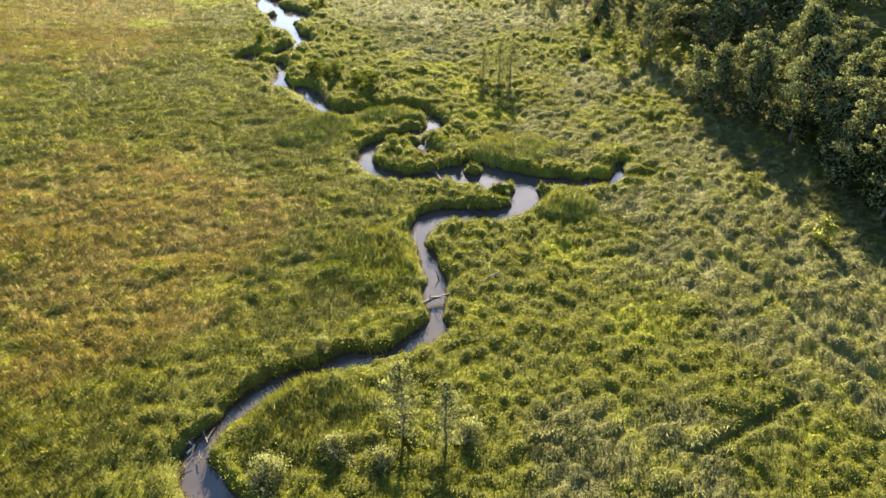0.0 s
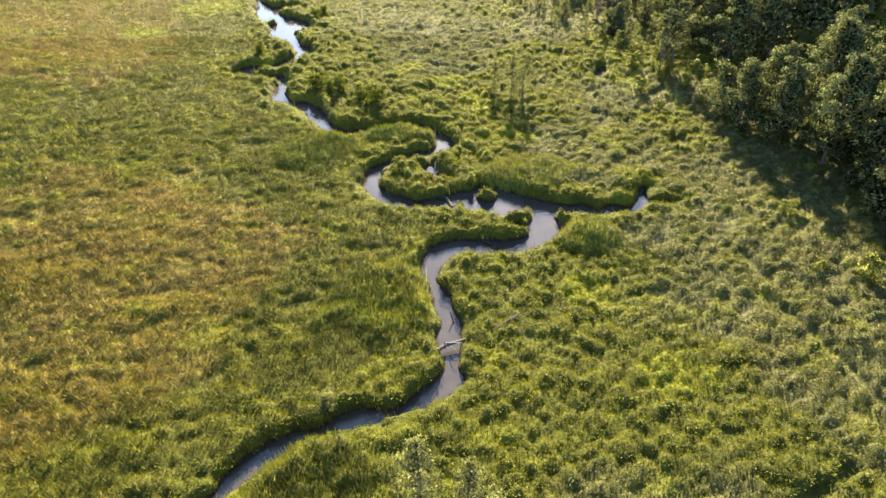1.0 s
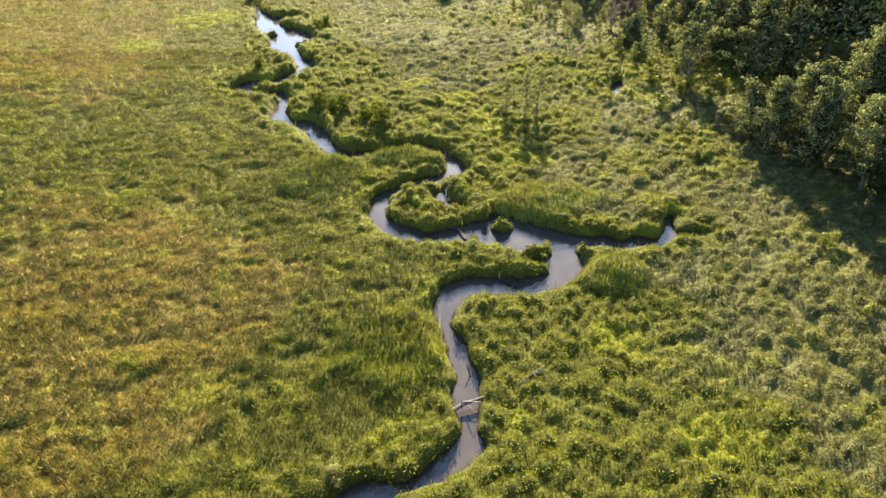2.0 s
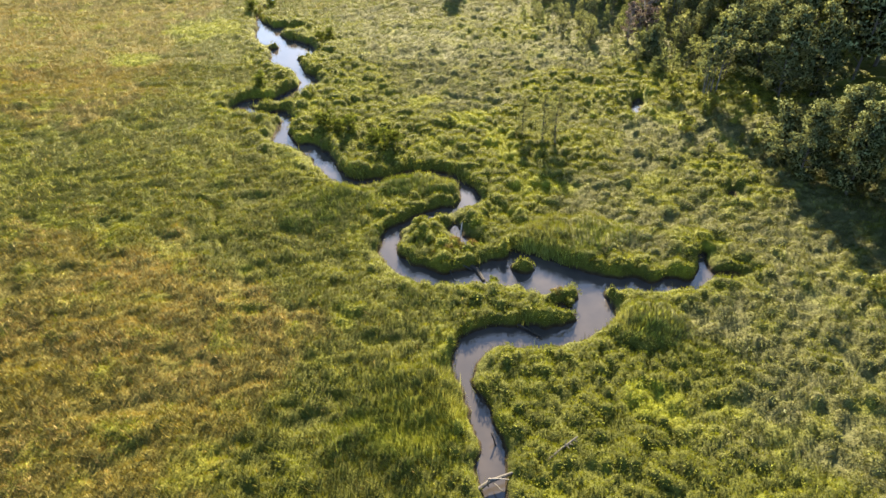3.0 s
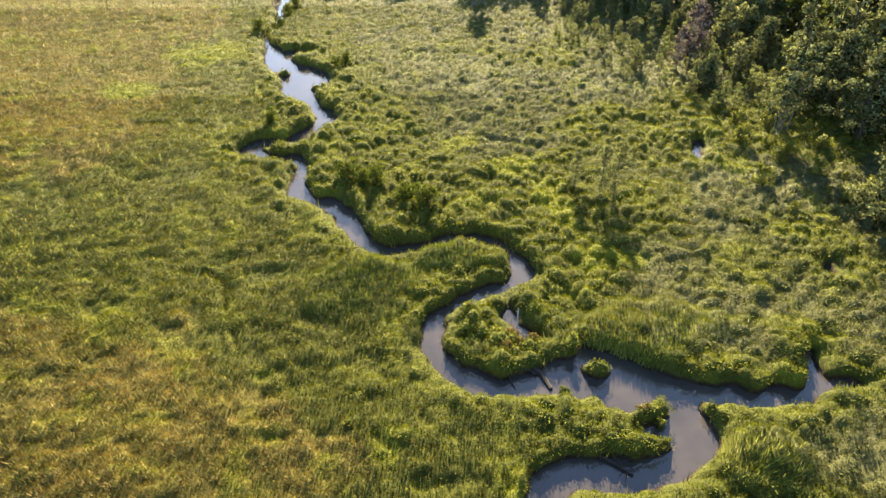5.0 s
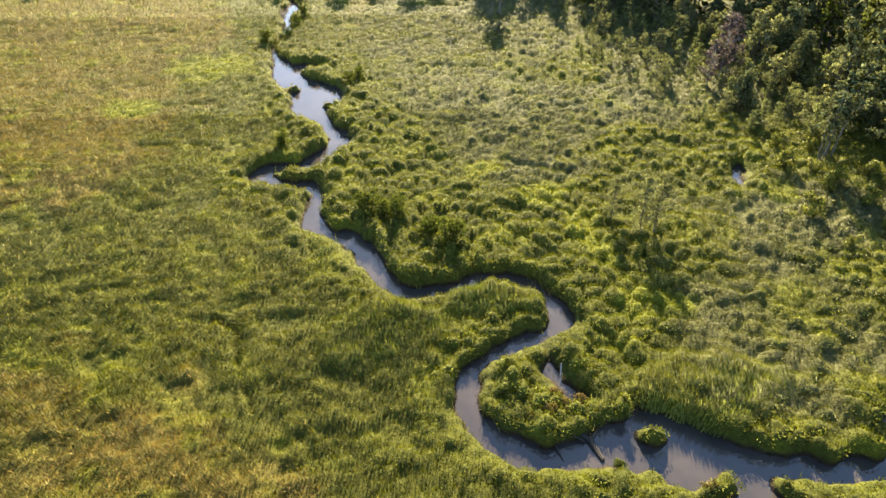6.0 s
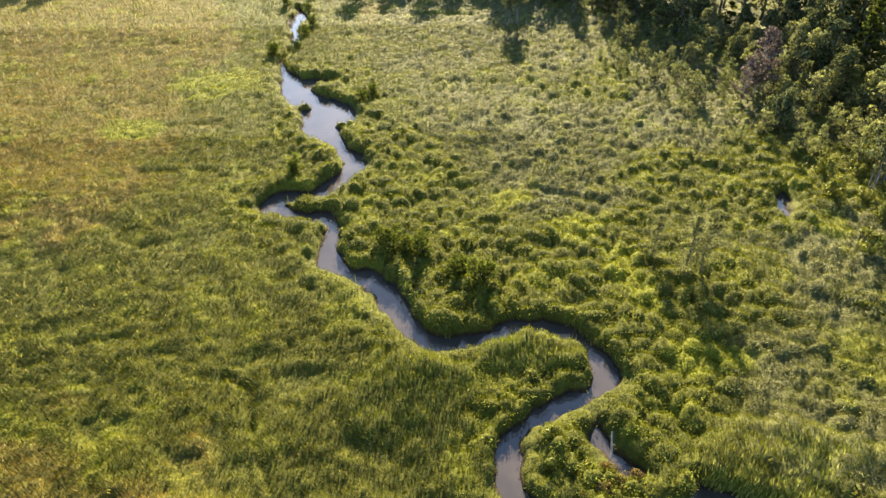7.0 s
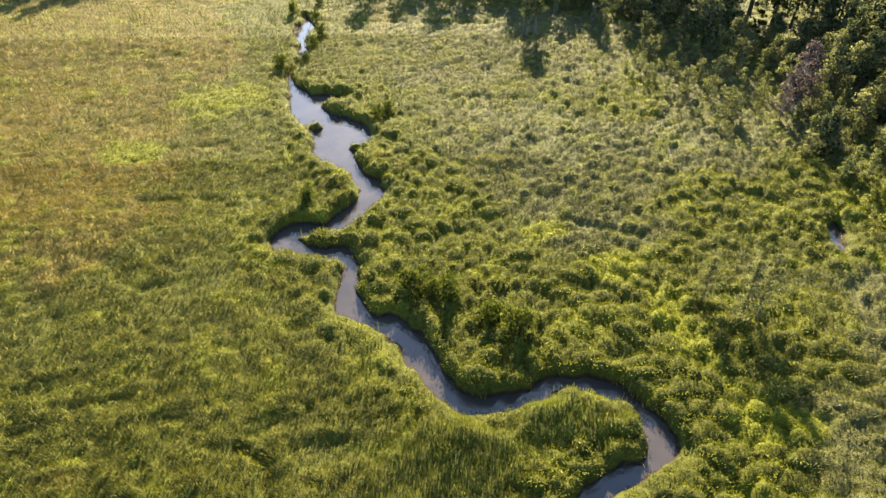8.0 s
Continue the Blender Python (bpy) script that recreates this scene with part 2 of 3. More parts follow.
def reach_points(rows, steps=6):
    """A smooth line through the rows."""
    p = np.array(rows)
    q = np.vstack((2 * p[0] - p[1], p, 2 * p[-1] - p[-2]))
    made = []
    for k in range(len(p) - 1):
        a, b, c, d = q[k:k + 4]
        for s in range(steps):
            t = s / steps
            made.append(0.5 * (2 * b + (c - a) * t + (2 * a - 5 * b + 4 * c - d) * t * t + (3 * b - a - 3 * c + d) * t ** 3))
    made.append(p[-1])
    return np.array(made)


GX0, GX1, GY0, GY1, GS = -100.0, 70.0, 0.0, 175.0, 0.25
gx, gy = np.meshgrid(np.arange(GX0, GX1, GS), np.arange(GY0, GY1, GS))


def shore_field():
    """Distance to the water's edge over the plan: negative in the water."""
    best = np.full(gx.shape, 40.0)
    for rows in (LOWER, BENDS, POOL, HOOK, UPPER, SOURCE, BACKWATER, INLET, SIDE_ARM, TRICKLE, SEEP, NOTCH, INNER):
        p = reach_points(rows)
        for a, b in zip(p[:-1], p[1:]):
            reach = 9.0
            i0 = int(max(0, (min(a[0], b[0]) - reach - GX0) / GS))
            i1 = int(min(gx.shape[1], (max(a[0], b[0]) + reach - GX0) / GS))
            j0 = int(max(0, (min(a[1], b[1]) - reach - GY0) / GS))
            j1 = int(min(gx.shape[0], (max(a[1], b[1]) + reach - GY0) / GS))
            if i1 <= i0 or j1 <= j0:
                continue
            x, y = gx[j0:j1, i0:i1], gy[j0:j1, i0:i1]
            dx, dy = b[0] - a[0], b[1] - a[1]
            t = np.clip(((x - a[0]) * dx + (y - a[1]) * dy) / (dx * dx + dy * dy + 1e-9), 0, 1)
            d = np.hypot(x - a[0] - t * dx, y - a[1] - t * dy) - 0.5 * (a[2] + t * (b[2] - a[2]))
            best[j0:j1, i0:i1] = np.minimum(best[j0:j1, i0:i1], d)
    wobble = (field_noise(gx, gy, 1.3, 41) - 0.5) * 0.75 + (field_noise(gx, gy, 0.55, 43) - 0.5) * 0.3
    best = best + wobble
    for ax, ay, bx, by, reach in TONGUES:
        t = np.clip(((gx - ax) * (bx - ax) + (gy - ay) * (by - ay)) / ((bx - ax) ** 2 + (by - ay) ** 2), 0, 1)
        best = np.maximum(best, reach - np.hypot(gx - ax - t * (bx - ax), gy - ay - t * (by - ay)) + 0.6 * wobble)
    return best


SHORE = shore_field()


def look_up(table, x, y):
    u = np.clip((x - GX0) / GS, 0, table.shape[1] - 1.001)
    v = np.clip((y - GY0) / GS, 0, table.shape[0] - 1.001)
    i, j = u.astype(int), v.astype(int)
    f, g = u - i, v - j
    return (table[j, i] * (1 - f) + table[j, i + 1] * f) * (1 - g) + (table[j + 1, i] * (1 - f) + table[j + 1, i + 1] * f) * g


def shore(x, y):
    return look_up(SHORE, x, y)


STREAM_Y = [0, 18, 24, 30, 45, 50, 58, 63, 70, 80, 100, 130, 175]
STREAM_X = [-9, -9, -11, -2, 3, -3, -3, -6, -15, -18, -21, -26, -34]


def side(x, y):
    """Metres to the right of the stream's general line."""
    return x - np.interp(y, STREAM_Y, STREAM_X)


def soil(x, y):
    """Height of the peat: water lies at 0."""
    d = shore(x, y)
    flat = 0.2 + 0.15 * fractal(x, y, 12.0, 5) + 3.0 * smooth(36, 120, x) + 5.0 * smooth(165, 400, y)
    return flat * smooth(-0.1, 0.35, d) - 0.45 * (1 - smooth(-0.6, 0.1, d))


REED_BEDS = ((8.0, 53.4, 7.0, 3.0), (-4.0, 38.0, 4.8, 5.0), (-3.0, 61.3, 3.4, 2.0), (-9.5, 58.5, 5.0, 4.0), (-6.0, 24.5, 4.5, 3.6), (11.4, 44.3, 2.9, 2.1))


def reediness(x, y):
    m = np.zeros(x.shape)
    for bx, by, rx, ry in REED_BEDS:
        m = np.maximum(m, 1 - np.hypot((x - bx) / rx, (y - by) / ry))
    return smooth(0.02, 0.45, m + (field_noise(x, y, 1.8, 8) - 0.5) * 0.45)


def combed_stretch(x, y):
    away = np.hypot((x + 5.0 - 0.35 * (90 - y)) / 6.0, (y - 89.0) / 10.0)
    return 1 - smooth(0.55, 1.0, away + (field_noise(x, y, 2.5, 35) - 0.5) * 0.4)


def lumpiness(x, y):
    """1 where herbs grow in rounded clumps, 0 on the even meadow."""
    _, ident = hummocks(x + (field_noise(x, y, 3.0, 61) - 0.5) * 1.2, y * 1.1, 1.2, 3)
    lone = 0.5 * smooth(0.82, 0.86, ident) * smooth(0.55, 0.75, field_noise(x, y, 8.0, 13))
    lump = np.clip(smooth(-3, 3, side(x, y)) + 0.5 * (1 - smooth(1.0, 5.0, shore(x, y))) + lone, 0, 1)
    # smooth grass: the far meadow beside the source, and a combed stretch by the upper pool
    return lump * (1 - 0.9 * smooth(103, 113, y) * (1 - smooth(-3, 7, x))) * (1 - 0.75 * combed_stretch(x, y))


def laid(x, y):
    """1 where the wind has laid the grass in swathes."""
    s = side(x, y)
    f = fractal(x, y, 10.0, 31) + 0.011 * np.clip(s - 4, 0, 14) - 0.03 * smooth(54, 68, y)
    return np.maximum(smooth(0.52, 0.72, f), 0.6 * combed_stretch(x, y)) * smooth(2, 6, s) * (1 - smooth(34, 42, x)) * smooth(1.0, 3.0, shore(x, y))


# taller growth: place, reach, and how much higher it stands
MOUNDS = ((11.4, 44.3, 2.8, 0.5), (2.3, 41.6, 1.7, 0.5), (-2.4, 54.7, 1.6, 0.7), (3.2, 52.5, 0.9, 0.5), (3.95, 51.15, 1.2, -0.12), (-1.0, 52.7, 1.2, 0.3), (5.6, 46.0, 1.3, 0.45), (16.5, 53.0, 2.5, 0.4),
          (-17.5, 86.0, 1.5, 0.5), (-21.5, 81.5, 1.8, 0.5), (-9.5, 70.5, 2.5, 0.4), (-6.0, 67.0, 2.2, 0.4))
FURROWS = ((13.9, 21.6, 16.1, 22.7, 0.40, 0.8), (16.1, 22.7, 19.7, 24.7, 0.45, 0.8), (15.6, 20.9, 16.2, 19.7, 0.4, 0.7), (21.8, 42.2, 22.3, 38.5, 0.5, 0.6),
           (22.1, 36.4, 23.1, 32.4, 0.4, 0.6), (23.1, 32.4, 23.8, 29.0, 0.45, 0.7), (23.8, 29.0, 25.4, 25.5, 0.55, 0.8), (-20.3, 60.4, -19.0, 59.3, 0.45, 0.8),
           (-19.0, 59.3, -18.4, 56.8, 0.35, 0.7), (-18.4, 56.8, -16.7, 53.0, 0.3, 0.6), (-26.0, 128.6, -2.0, 126.5, 0.7, 0.6), (0.0, 80.0, 3.9, 78.3, 0.7, 0.75),
           (-8.7, 102.4, 0.6, 102.1, 0.6, 0.6), (-14.4, 98.6, -11.7, 98.5, 0.8, 0.75))


FRESH = ((4.4, 69.4, 1.9, 3.4), (2.2, 74.0, 2.2, 2.6), (-2.2, 78.2, 2.4, 1.4), (5.2, 66.0, 1.3, 1.6), (7.5, 60.5, 4.5, 1.6), (-3.2, 37.2, 3.0, 2.6),
         (9.5, 38.5, 2.2, 1.6), (21.5, 73.8, 1.8, 2.2), (-31.0, 103.0, 6.0, 5.0), (-37.0, 92.0, 4.0, 3.0), (13.0, 31.0, 3.0, 1.6))


def freshness(x, y):
    """1 where young, bright green herbs stand in patches."""
    m = np.zeros(x.shape)
    for bx, by, rx, ry in FRESH:
        m = np.maximum(m, 1 - np.hypot((x - bx) / rx, (y - by) / ry))
    return 0.85 * smooth(0.0, 0.45, m + (field_noise(x, y, 1.5, 87) - 0.5) * 0.6)


def canopy(x, y):
    """Height of the top of the grass and herbs over the peat, and a number for the clump that stands there."""
    d = shore(x, y)
    bend = (field_noise(x, y, 3.0, 61) - 0.5) * 1.6 + (field_noise(x, y, 0.9, 63) - 0.5) * 0.5
    big, id_big = hummocks(x + bend, y * 1.05 - 0.6 * bend, 1.45, 3)
    small, id_small = hummocks(x - 0.5 * bend, y + bend, 0.62, 6)
    mid, id_mid = hummocks(x + 1.3 * bend, y * 0.95 + 0.4 * bend, 0.95, 23)
    pick = smooth(0.42, 0.58, field_noise(x, y, 4.5, 29))
    big, id_big = big * (1 - pick) + 0.9 * mid * pick, np.where(pick > 0.5, id_mid, id_big)
    swathe, id_sw = hummocks((x * 0.8 + y * 0.6) * 0.5 + bend, (y * 0.8 - x * 0.6) + bend, 0.8, 14)
    lump, reed, flat = lumpiness(x, y), reediness(x, y), laid(x, y)
    shrubby = 0.50 + 0.50 * smooth(34, 58, y)
    herb = 0.14 + 0.16 * (1 - shrubby) + 0.86 * shrubby * big * (0.45 + 0.60 * id_big) + (0.24 + 0.16 * (1 - shrubby)) * small * (0.25 + id_small)
    meadow = 0.34 + 0.20 * small * (0.2 + id_small) + 0.26 * fractal(x, y, 3.4, 51) + 0.16 * big * id_big ** 2 - 0.24 * smooth(0.57, 0.70, fractal(x * 0.8, y, 1.5, 55))
    combed = 0.22 + 0.42 * swathe * (0.25 + 0.85 * id_sw) + 0.45 * big * (0.2 + 0.8 * id_big)
    h = meadow + (herb - meadow) * lump
    h = h + (combed - h) * flat
    tall = 0.56 + 0.26 * small * id_small + 0.55 * fractal(x, y, 2.0, 71) + 0.20 * big * id_big
    h = h + (tall - h) * reed
    # lusher growth along the water
    h = h * (1 + 0.12 * (1 - smooth(1.0, 4.0, d)))
    # open, trampled water places are edged by low growth only
    for ox, oy, reach in ((20.0, 77.6, 1.7), (17.2, 50.0, 1.6), (0.4, 54.6, 1.2), (6.6, 46.5, 1.1), (22.9, 59.8, 1.0)):
        h = h * (0.35 + 0.65 * smooth(0.4 * reach, reach, np.hypot(x - ox, y - oy)))
    for mx, my, reach, more in MOUNDS:
        h = h + 0.6 * more * (1 - smooth(0.1 * reach, reach, np.hypot(x - mx, y - my)))
    # wet furrows and a trodden trail show as low lines in the growth
    for ax, ay, bx, by, wide, deep in FURROWS:
        t = np.clip(((x - ax) * (bx - ax) + (y - ay) * (by - ay)) / ((bx - ax) ** 2 + (by - ay) ** 2), 0, 1)
        off = np.hypot(x - ax - t * (bx - ax), y - ay - t * (by - ay)) + (field_noise(x, y, 0.8, 91) - 0.5) * 0.4
        h = h * (1 - deep * (1 - smooth(0.4 * wide, wide, off)))
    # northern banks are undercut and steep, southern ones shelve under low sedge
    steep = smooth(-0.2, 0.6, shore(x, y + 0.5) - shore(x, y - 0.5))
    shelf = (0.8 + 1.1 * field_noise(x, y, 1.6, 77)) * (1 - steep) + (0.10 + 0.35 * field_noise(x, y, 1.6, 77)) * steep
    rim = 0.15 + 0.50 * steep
    tone = np.where(lump > 0.5, 0.7 * id_big + 0.3 * id_small, 0.35 * id_big + 0.65 * id_small) - 0.5
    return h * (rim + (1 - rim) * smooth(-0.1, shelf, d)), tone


# ---- building blocks ----
def mesh_object(name, verts, faces, material, parent=None, label="", smooth_faces=False, normals=None, tone=None):
    """One mesh from arrays of corners and of quads (or triangles)."""
    me = bpy.data.meshes.new(name)
    verts = np.ascontiguousarray(verts, dtype=np.float32)
    groups = [np.ascontiguousarray(g, dtype=np.int32) for g in (faces if isinstance(faces, tuple) else (faces,))]
    corners = np.concatenate([g.ravel() for g in groups])
    sizes = np.concatenate([np.full(len(g), g.shape[1], dtype=np.int32) for g in groups])
    me.vertices.add(len(verts))
    me.vertices.foreach_set("co", verts.ravel())
    me.loops.add(len(corners))
    me.loops.foreach_set("vertex_index", corners)
    me.polygons.add(len(sizes))
    me.polygons.foreach_set("loop_start", (np.cumsum(sizes) - sizes).astype(np.int32))
    if smooth_faces:
        me.polygons.foreach_set("use_smooth", np.ones(len(sizes), dtype=bool))
    if normals is not None:
        # soft foliage: leaves are shaded by the roundness of their clump
        me.attributes.new("custom_normal", "FLOAT_VECTOR", "POINT").data.foreach_set("vector", np.ascontiguousarray(normals, dtype=np.float32).ravel())
    if tone is not None:
        me.attributes.new("plant_tone", "FLOAT", "POINT").data.foreach_set("value", np.ascontiguousarray(tone, dtype=np.float32))
    me.update(calc_edges=True)
    me.materials.append(material)
    ob = new(name, me)
    if parent:
        ob.parent = parent
    if label:
        tagged(ob, label)
    return ob


def soft_normals(corners, roundness, share):
    """Normals for three-cornered leaves (n, 3, 3): each one's own, turned to the outer side, blended with its clump's roundness."""
    own = np.cross(corners[:, 1] - corners[:, 0], corners[:, 2] - corners[:, 0])
    own /= np.linalg.norm(own, axis=1)[:, None] + 1e-9
    own *= np.where((own * roundness).sum(1) < 0, -1.0, 1.0)[:, None]
    n = own * (1 - share) + roundness * share
    n /= np.linalg.norm(n, axis=1)[:, None] + 1e-9
    return np.repeat(n, 3, axis=0)


def blades(x, y, z, way, lean, length, width, droop, rng, leafy):
    """Pointed blades: a foot and a tip, or, for leafy kinds, a stalk that widens to a leaf. All arguments are arrays, one entry a blade."""
    n = len(x)
    hx, hy = np.cos(way), np.sin(way)
    mid = 0.5 * length
    mx, my, mz = x + hx * np.sin(lean) * mid, y + hy * np.sin(lean) * mid, z + np.cos(lean) * mid
    lean2 = lean + droop
    tip = np.stack((mx + hx * np.sin(lean2) * mid, my + hy * np.sin(lean2) * mid, mz + np.cos(lean2) * mid), 1)
    foot = np.stack((x, y, z), 1)
    turn = way + np.pi / 2 + rng.uniform(-0.9, 0.9, n)
    w = np.stack((np.cos(turn) * width * 0.5, np.sin(turn) * width * 0.5, rng.uniform(-0.25, 0.25, n) * width), 1)
    v = np.empty((n, 3, 3), dtype=np.float32)
    if leafy:
        v[:, 0], v[:, 1], v[:, 2] = foot, tip + w, tip - w
    else:
        v[:, 0], v[:, 1], v[:, 2] = foot - w, foot + w, tip
    return v


# ---- ground and water ----
def axis(lo, hi, step, far):
    """Even steps from lo to hi, then ever wider ones out to far."""
    mid = list(np.arange(lo, hi + step / 2, step))
    grow, a, b = step, [], []
    p = lo
    while p > -far:
        grow *= 1.35
        p -= grow
        a.append(p)
    grow, p = step, hi
    while p < far:
        grow *= 1.35
        p += grow
        b.append(p)
    return np.array(a[::-1] + mid + b)


def straw_share(x, y):
    """Share of ripe, straw-coloured grass on the meadow."""
    s, d = side(x, y), shore(x, y)
    gold = fractal(x, y, 17.0, 21) * 0.6 + field_noise(x, y, 1.9, 22) * 0.22 + field_noise(x, y, 5.0, 23) * 0.18
    gold = gold + 0.010 * np.clip(-s - 3, 0, 14) - 0.3 * (1 - smooth(3.0, 9.0, d)) - 0.22 * (1 - smooth(6.0, 20.0, -s)) + 0.06 + 0.06 * smooth(74, 88, y)
    gold = gold - 0.36 * smooth(46, 56, y) * (1 - smooth(70, 84, y)) - 0.10 * np.exp(-((x + 36) / 9) ** 2 - ((y - 94) / 7) ** 2)
    return (0.07 + 0.83 * smooth(0.46, 0.62, gold)) * (1 - lumpiness(x, y))


def build_ground():
    xs = axis(-62, 44, 0.42, 2500)
    xs = np.concatenate((xs[xs < -30], np.arange(-29.8, 30.0, 0.18), xs[xs > 30.05]))
    near, mid, far = np.arange(12, 66, 0.17), np.arange(66, 95, 0.25), np.arange(95, 146, 0.4)
    outer = axis(-4, 146, 0.45, 2500)
    ys = np.concatenate((outer[outer < -4.2], np.arange(-4, 12, 0.45), near, mid, far, outer[outer > 146.1]))
    X, Y = np.meshgrid(xs, ys)
    x, y = X.ravel(), Y.ravel()
    # the thatch, matted stalks and leaves under the blades, fills most of the canopy's height
    leafy = np.clip(np.maximum(lumpiness(x, y), freshness(x, y)) - reediness(x, y), 0, 1)
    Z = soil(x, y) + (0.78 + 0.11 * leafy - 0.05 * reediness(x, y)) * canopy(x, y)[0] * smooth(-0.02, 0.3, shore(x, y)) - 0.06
    v = np.stack((x, y, Z), 1)
    w = len(xs)
    i, j = np.meshgrid(np.arange(w - 1), np.arange(len(ys) - 1))
    a = (j * w + i).ravel()
    f = np.stack((a, a + 1, a + w + 1, a + w), 1)
    ob = mesh_object("ground", v, f, M_GROUND, smooth_faces=True)
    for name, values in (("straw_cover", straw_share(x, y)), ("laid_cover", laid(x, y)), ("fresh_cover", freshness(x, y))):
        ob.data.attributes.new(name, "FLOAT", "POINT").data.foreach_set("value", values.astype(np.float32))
    tagged(ob, "peaty marsh ground under matted green and straw thatch", "ground", kind="structure")


def build_water():
    near = SHORE < 0.9
    step = 2
    ok = near[::step, ::step]
    h, w = ok.shape
    idx = -np.ones((h, w), dtype=int)
    cells = ok[:-1, :-1] | ok[1:, :-1] | ok[:-1, 1:] | ok[1:, 1:]
    use = np.zeros((h, w), dtype=bool)
    for dj in (0, 1):
        for di in (0, 1):
            use[dj:h - 1 + dj, di:w - 1 + di] |= cells
    idx[use] = np.arange(use.sum())
    X, Y = gx[::step, ::step], gy[::step, ::step]
    v = np.stack((X[use], Y[use], np.zeros(use.sum())), 1)
    j, i = np.nonzero(cells)
    f = np.stack((idx[j, i], idx[j, i + 1], idx[j + 1, i + 1], idx[j + 1, i]), 1)
    tagged(mesh_object("water", v, f, M_WATER, smooth_faces=True), "slow brown marsh stream mirroring the pale sky", "stream", kind="structure")


build_ground()
build_water()

# ---- marsh vegetation ----
# edge of the wood to the right of the marsh
WOOD_Y = [10, 40, 47, 52, 58, 64, 70, 80, 84, 90, 100, 106, 113, 118, 122, 126, 133, 140, 152, 156]
WOOD_X = [38, 37, 37, 34, 33, 33, 35, 32, 33.5, 33, 33, 32.5, 31, 28, 24, 19, 10, 1, -12, -17]
YOUNG_X = [38, 37, 37, 33, 31, 28, 29, 30, 21, 17.5, 14.0, 11.0, 14, 13, 12, 10, 3, -5, -17, -23]


def wood_edge(y):
    return np.interp(y, WOOD_Y, WOOD_X)


def scatter(y0, y1, spacing, seed):
    """Jittered places over the marsh between two lines of the plan."""
    rng = np.random.default_rng(seed)
    out = 0.60 * y1 + 16
    x, y = np.meshgrid(np.arange(-out, min(out, 46), spacing), np.arange(y0, y1, spacing))
    x, y = x.ravel(), y.ravel()
    x = x + rng.uniform(-0.5, 0.5, len(x)) * spacing * 1.2
    y = y + rng.uniform(-0.5, 0.5, len(y)) * spacing * 1.2
    keep = (np.abs(x + 0.02 * y) < 0.60 * y + 15) & (shore(x, y) > -0.05) & (x < wood_edge(y) + 5)
    return x[keep], y[keep], rng


SOFT = 0.88
KINDS = {
    # name: material, label, length, width, lean outwards, droop, leafy
    "reeds": (M_REED, "tall upright green reeds along the stream", 0.85, 0.050, 0.12, 0.22, False),
    "dry_grass": (M_DRY, "golden and straw-coloured ripe meadow grass", 0.50, 0.042, 0.28, 0.4, False),
    "sedge": (M_SEDGE, "yellow-green sedge and meadow grass", 0.50, 0.044, 0.28, 0.4, False),
    "laid_grass": (M_PALE, "pale silvery grass laid over by the wind", 0.32, 0.040, 0.7, 0.5, False),
    "marsh_herbs": (M_HERB, "leafy bright green marsh herbs in rounded clumps", 0.21, 0.042, 0.6, 0.7, True),
    "young_herbs": (M_LIME, "low lime-green young herbs in bright patches", 0.20, 0.042, 0.55, 0.7, True),
}


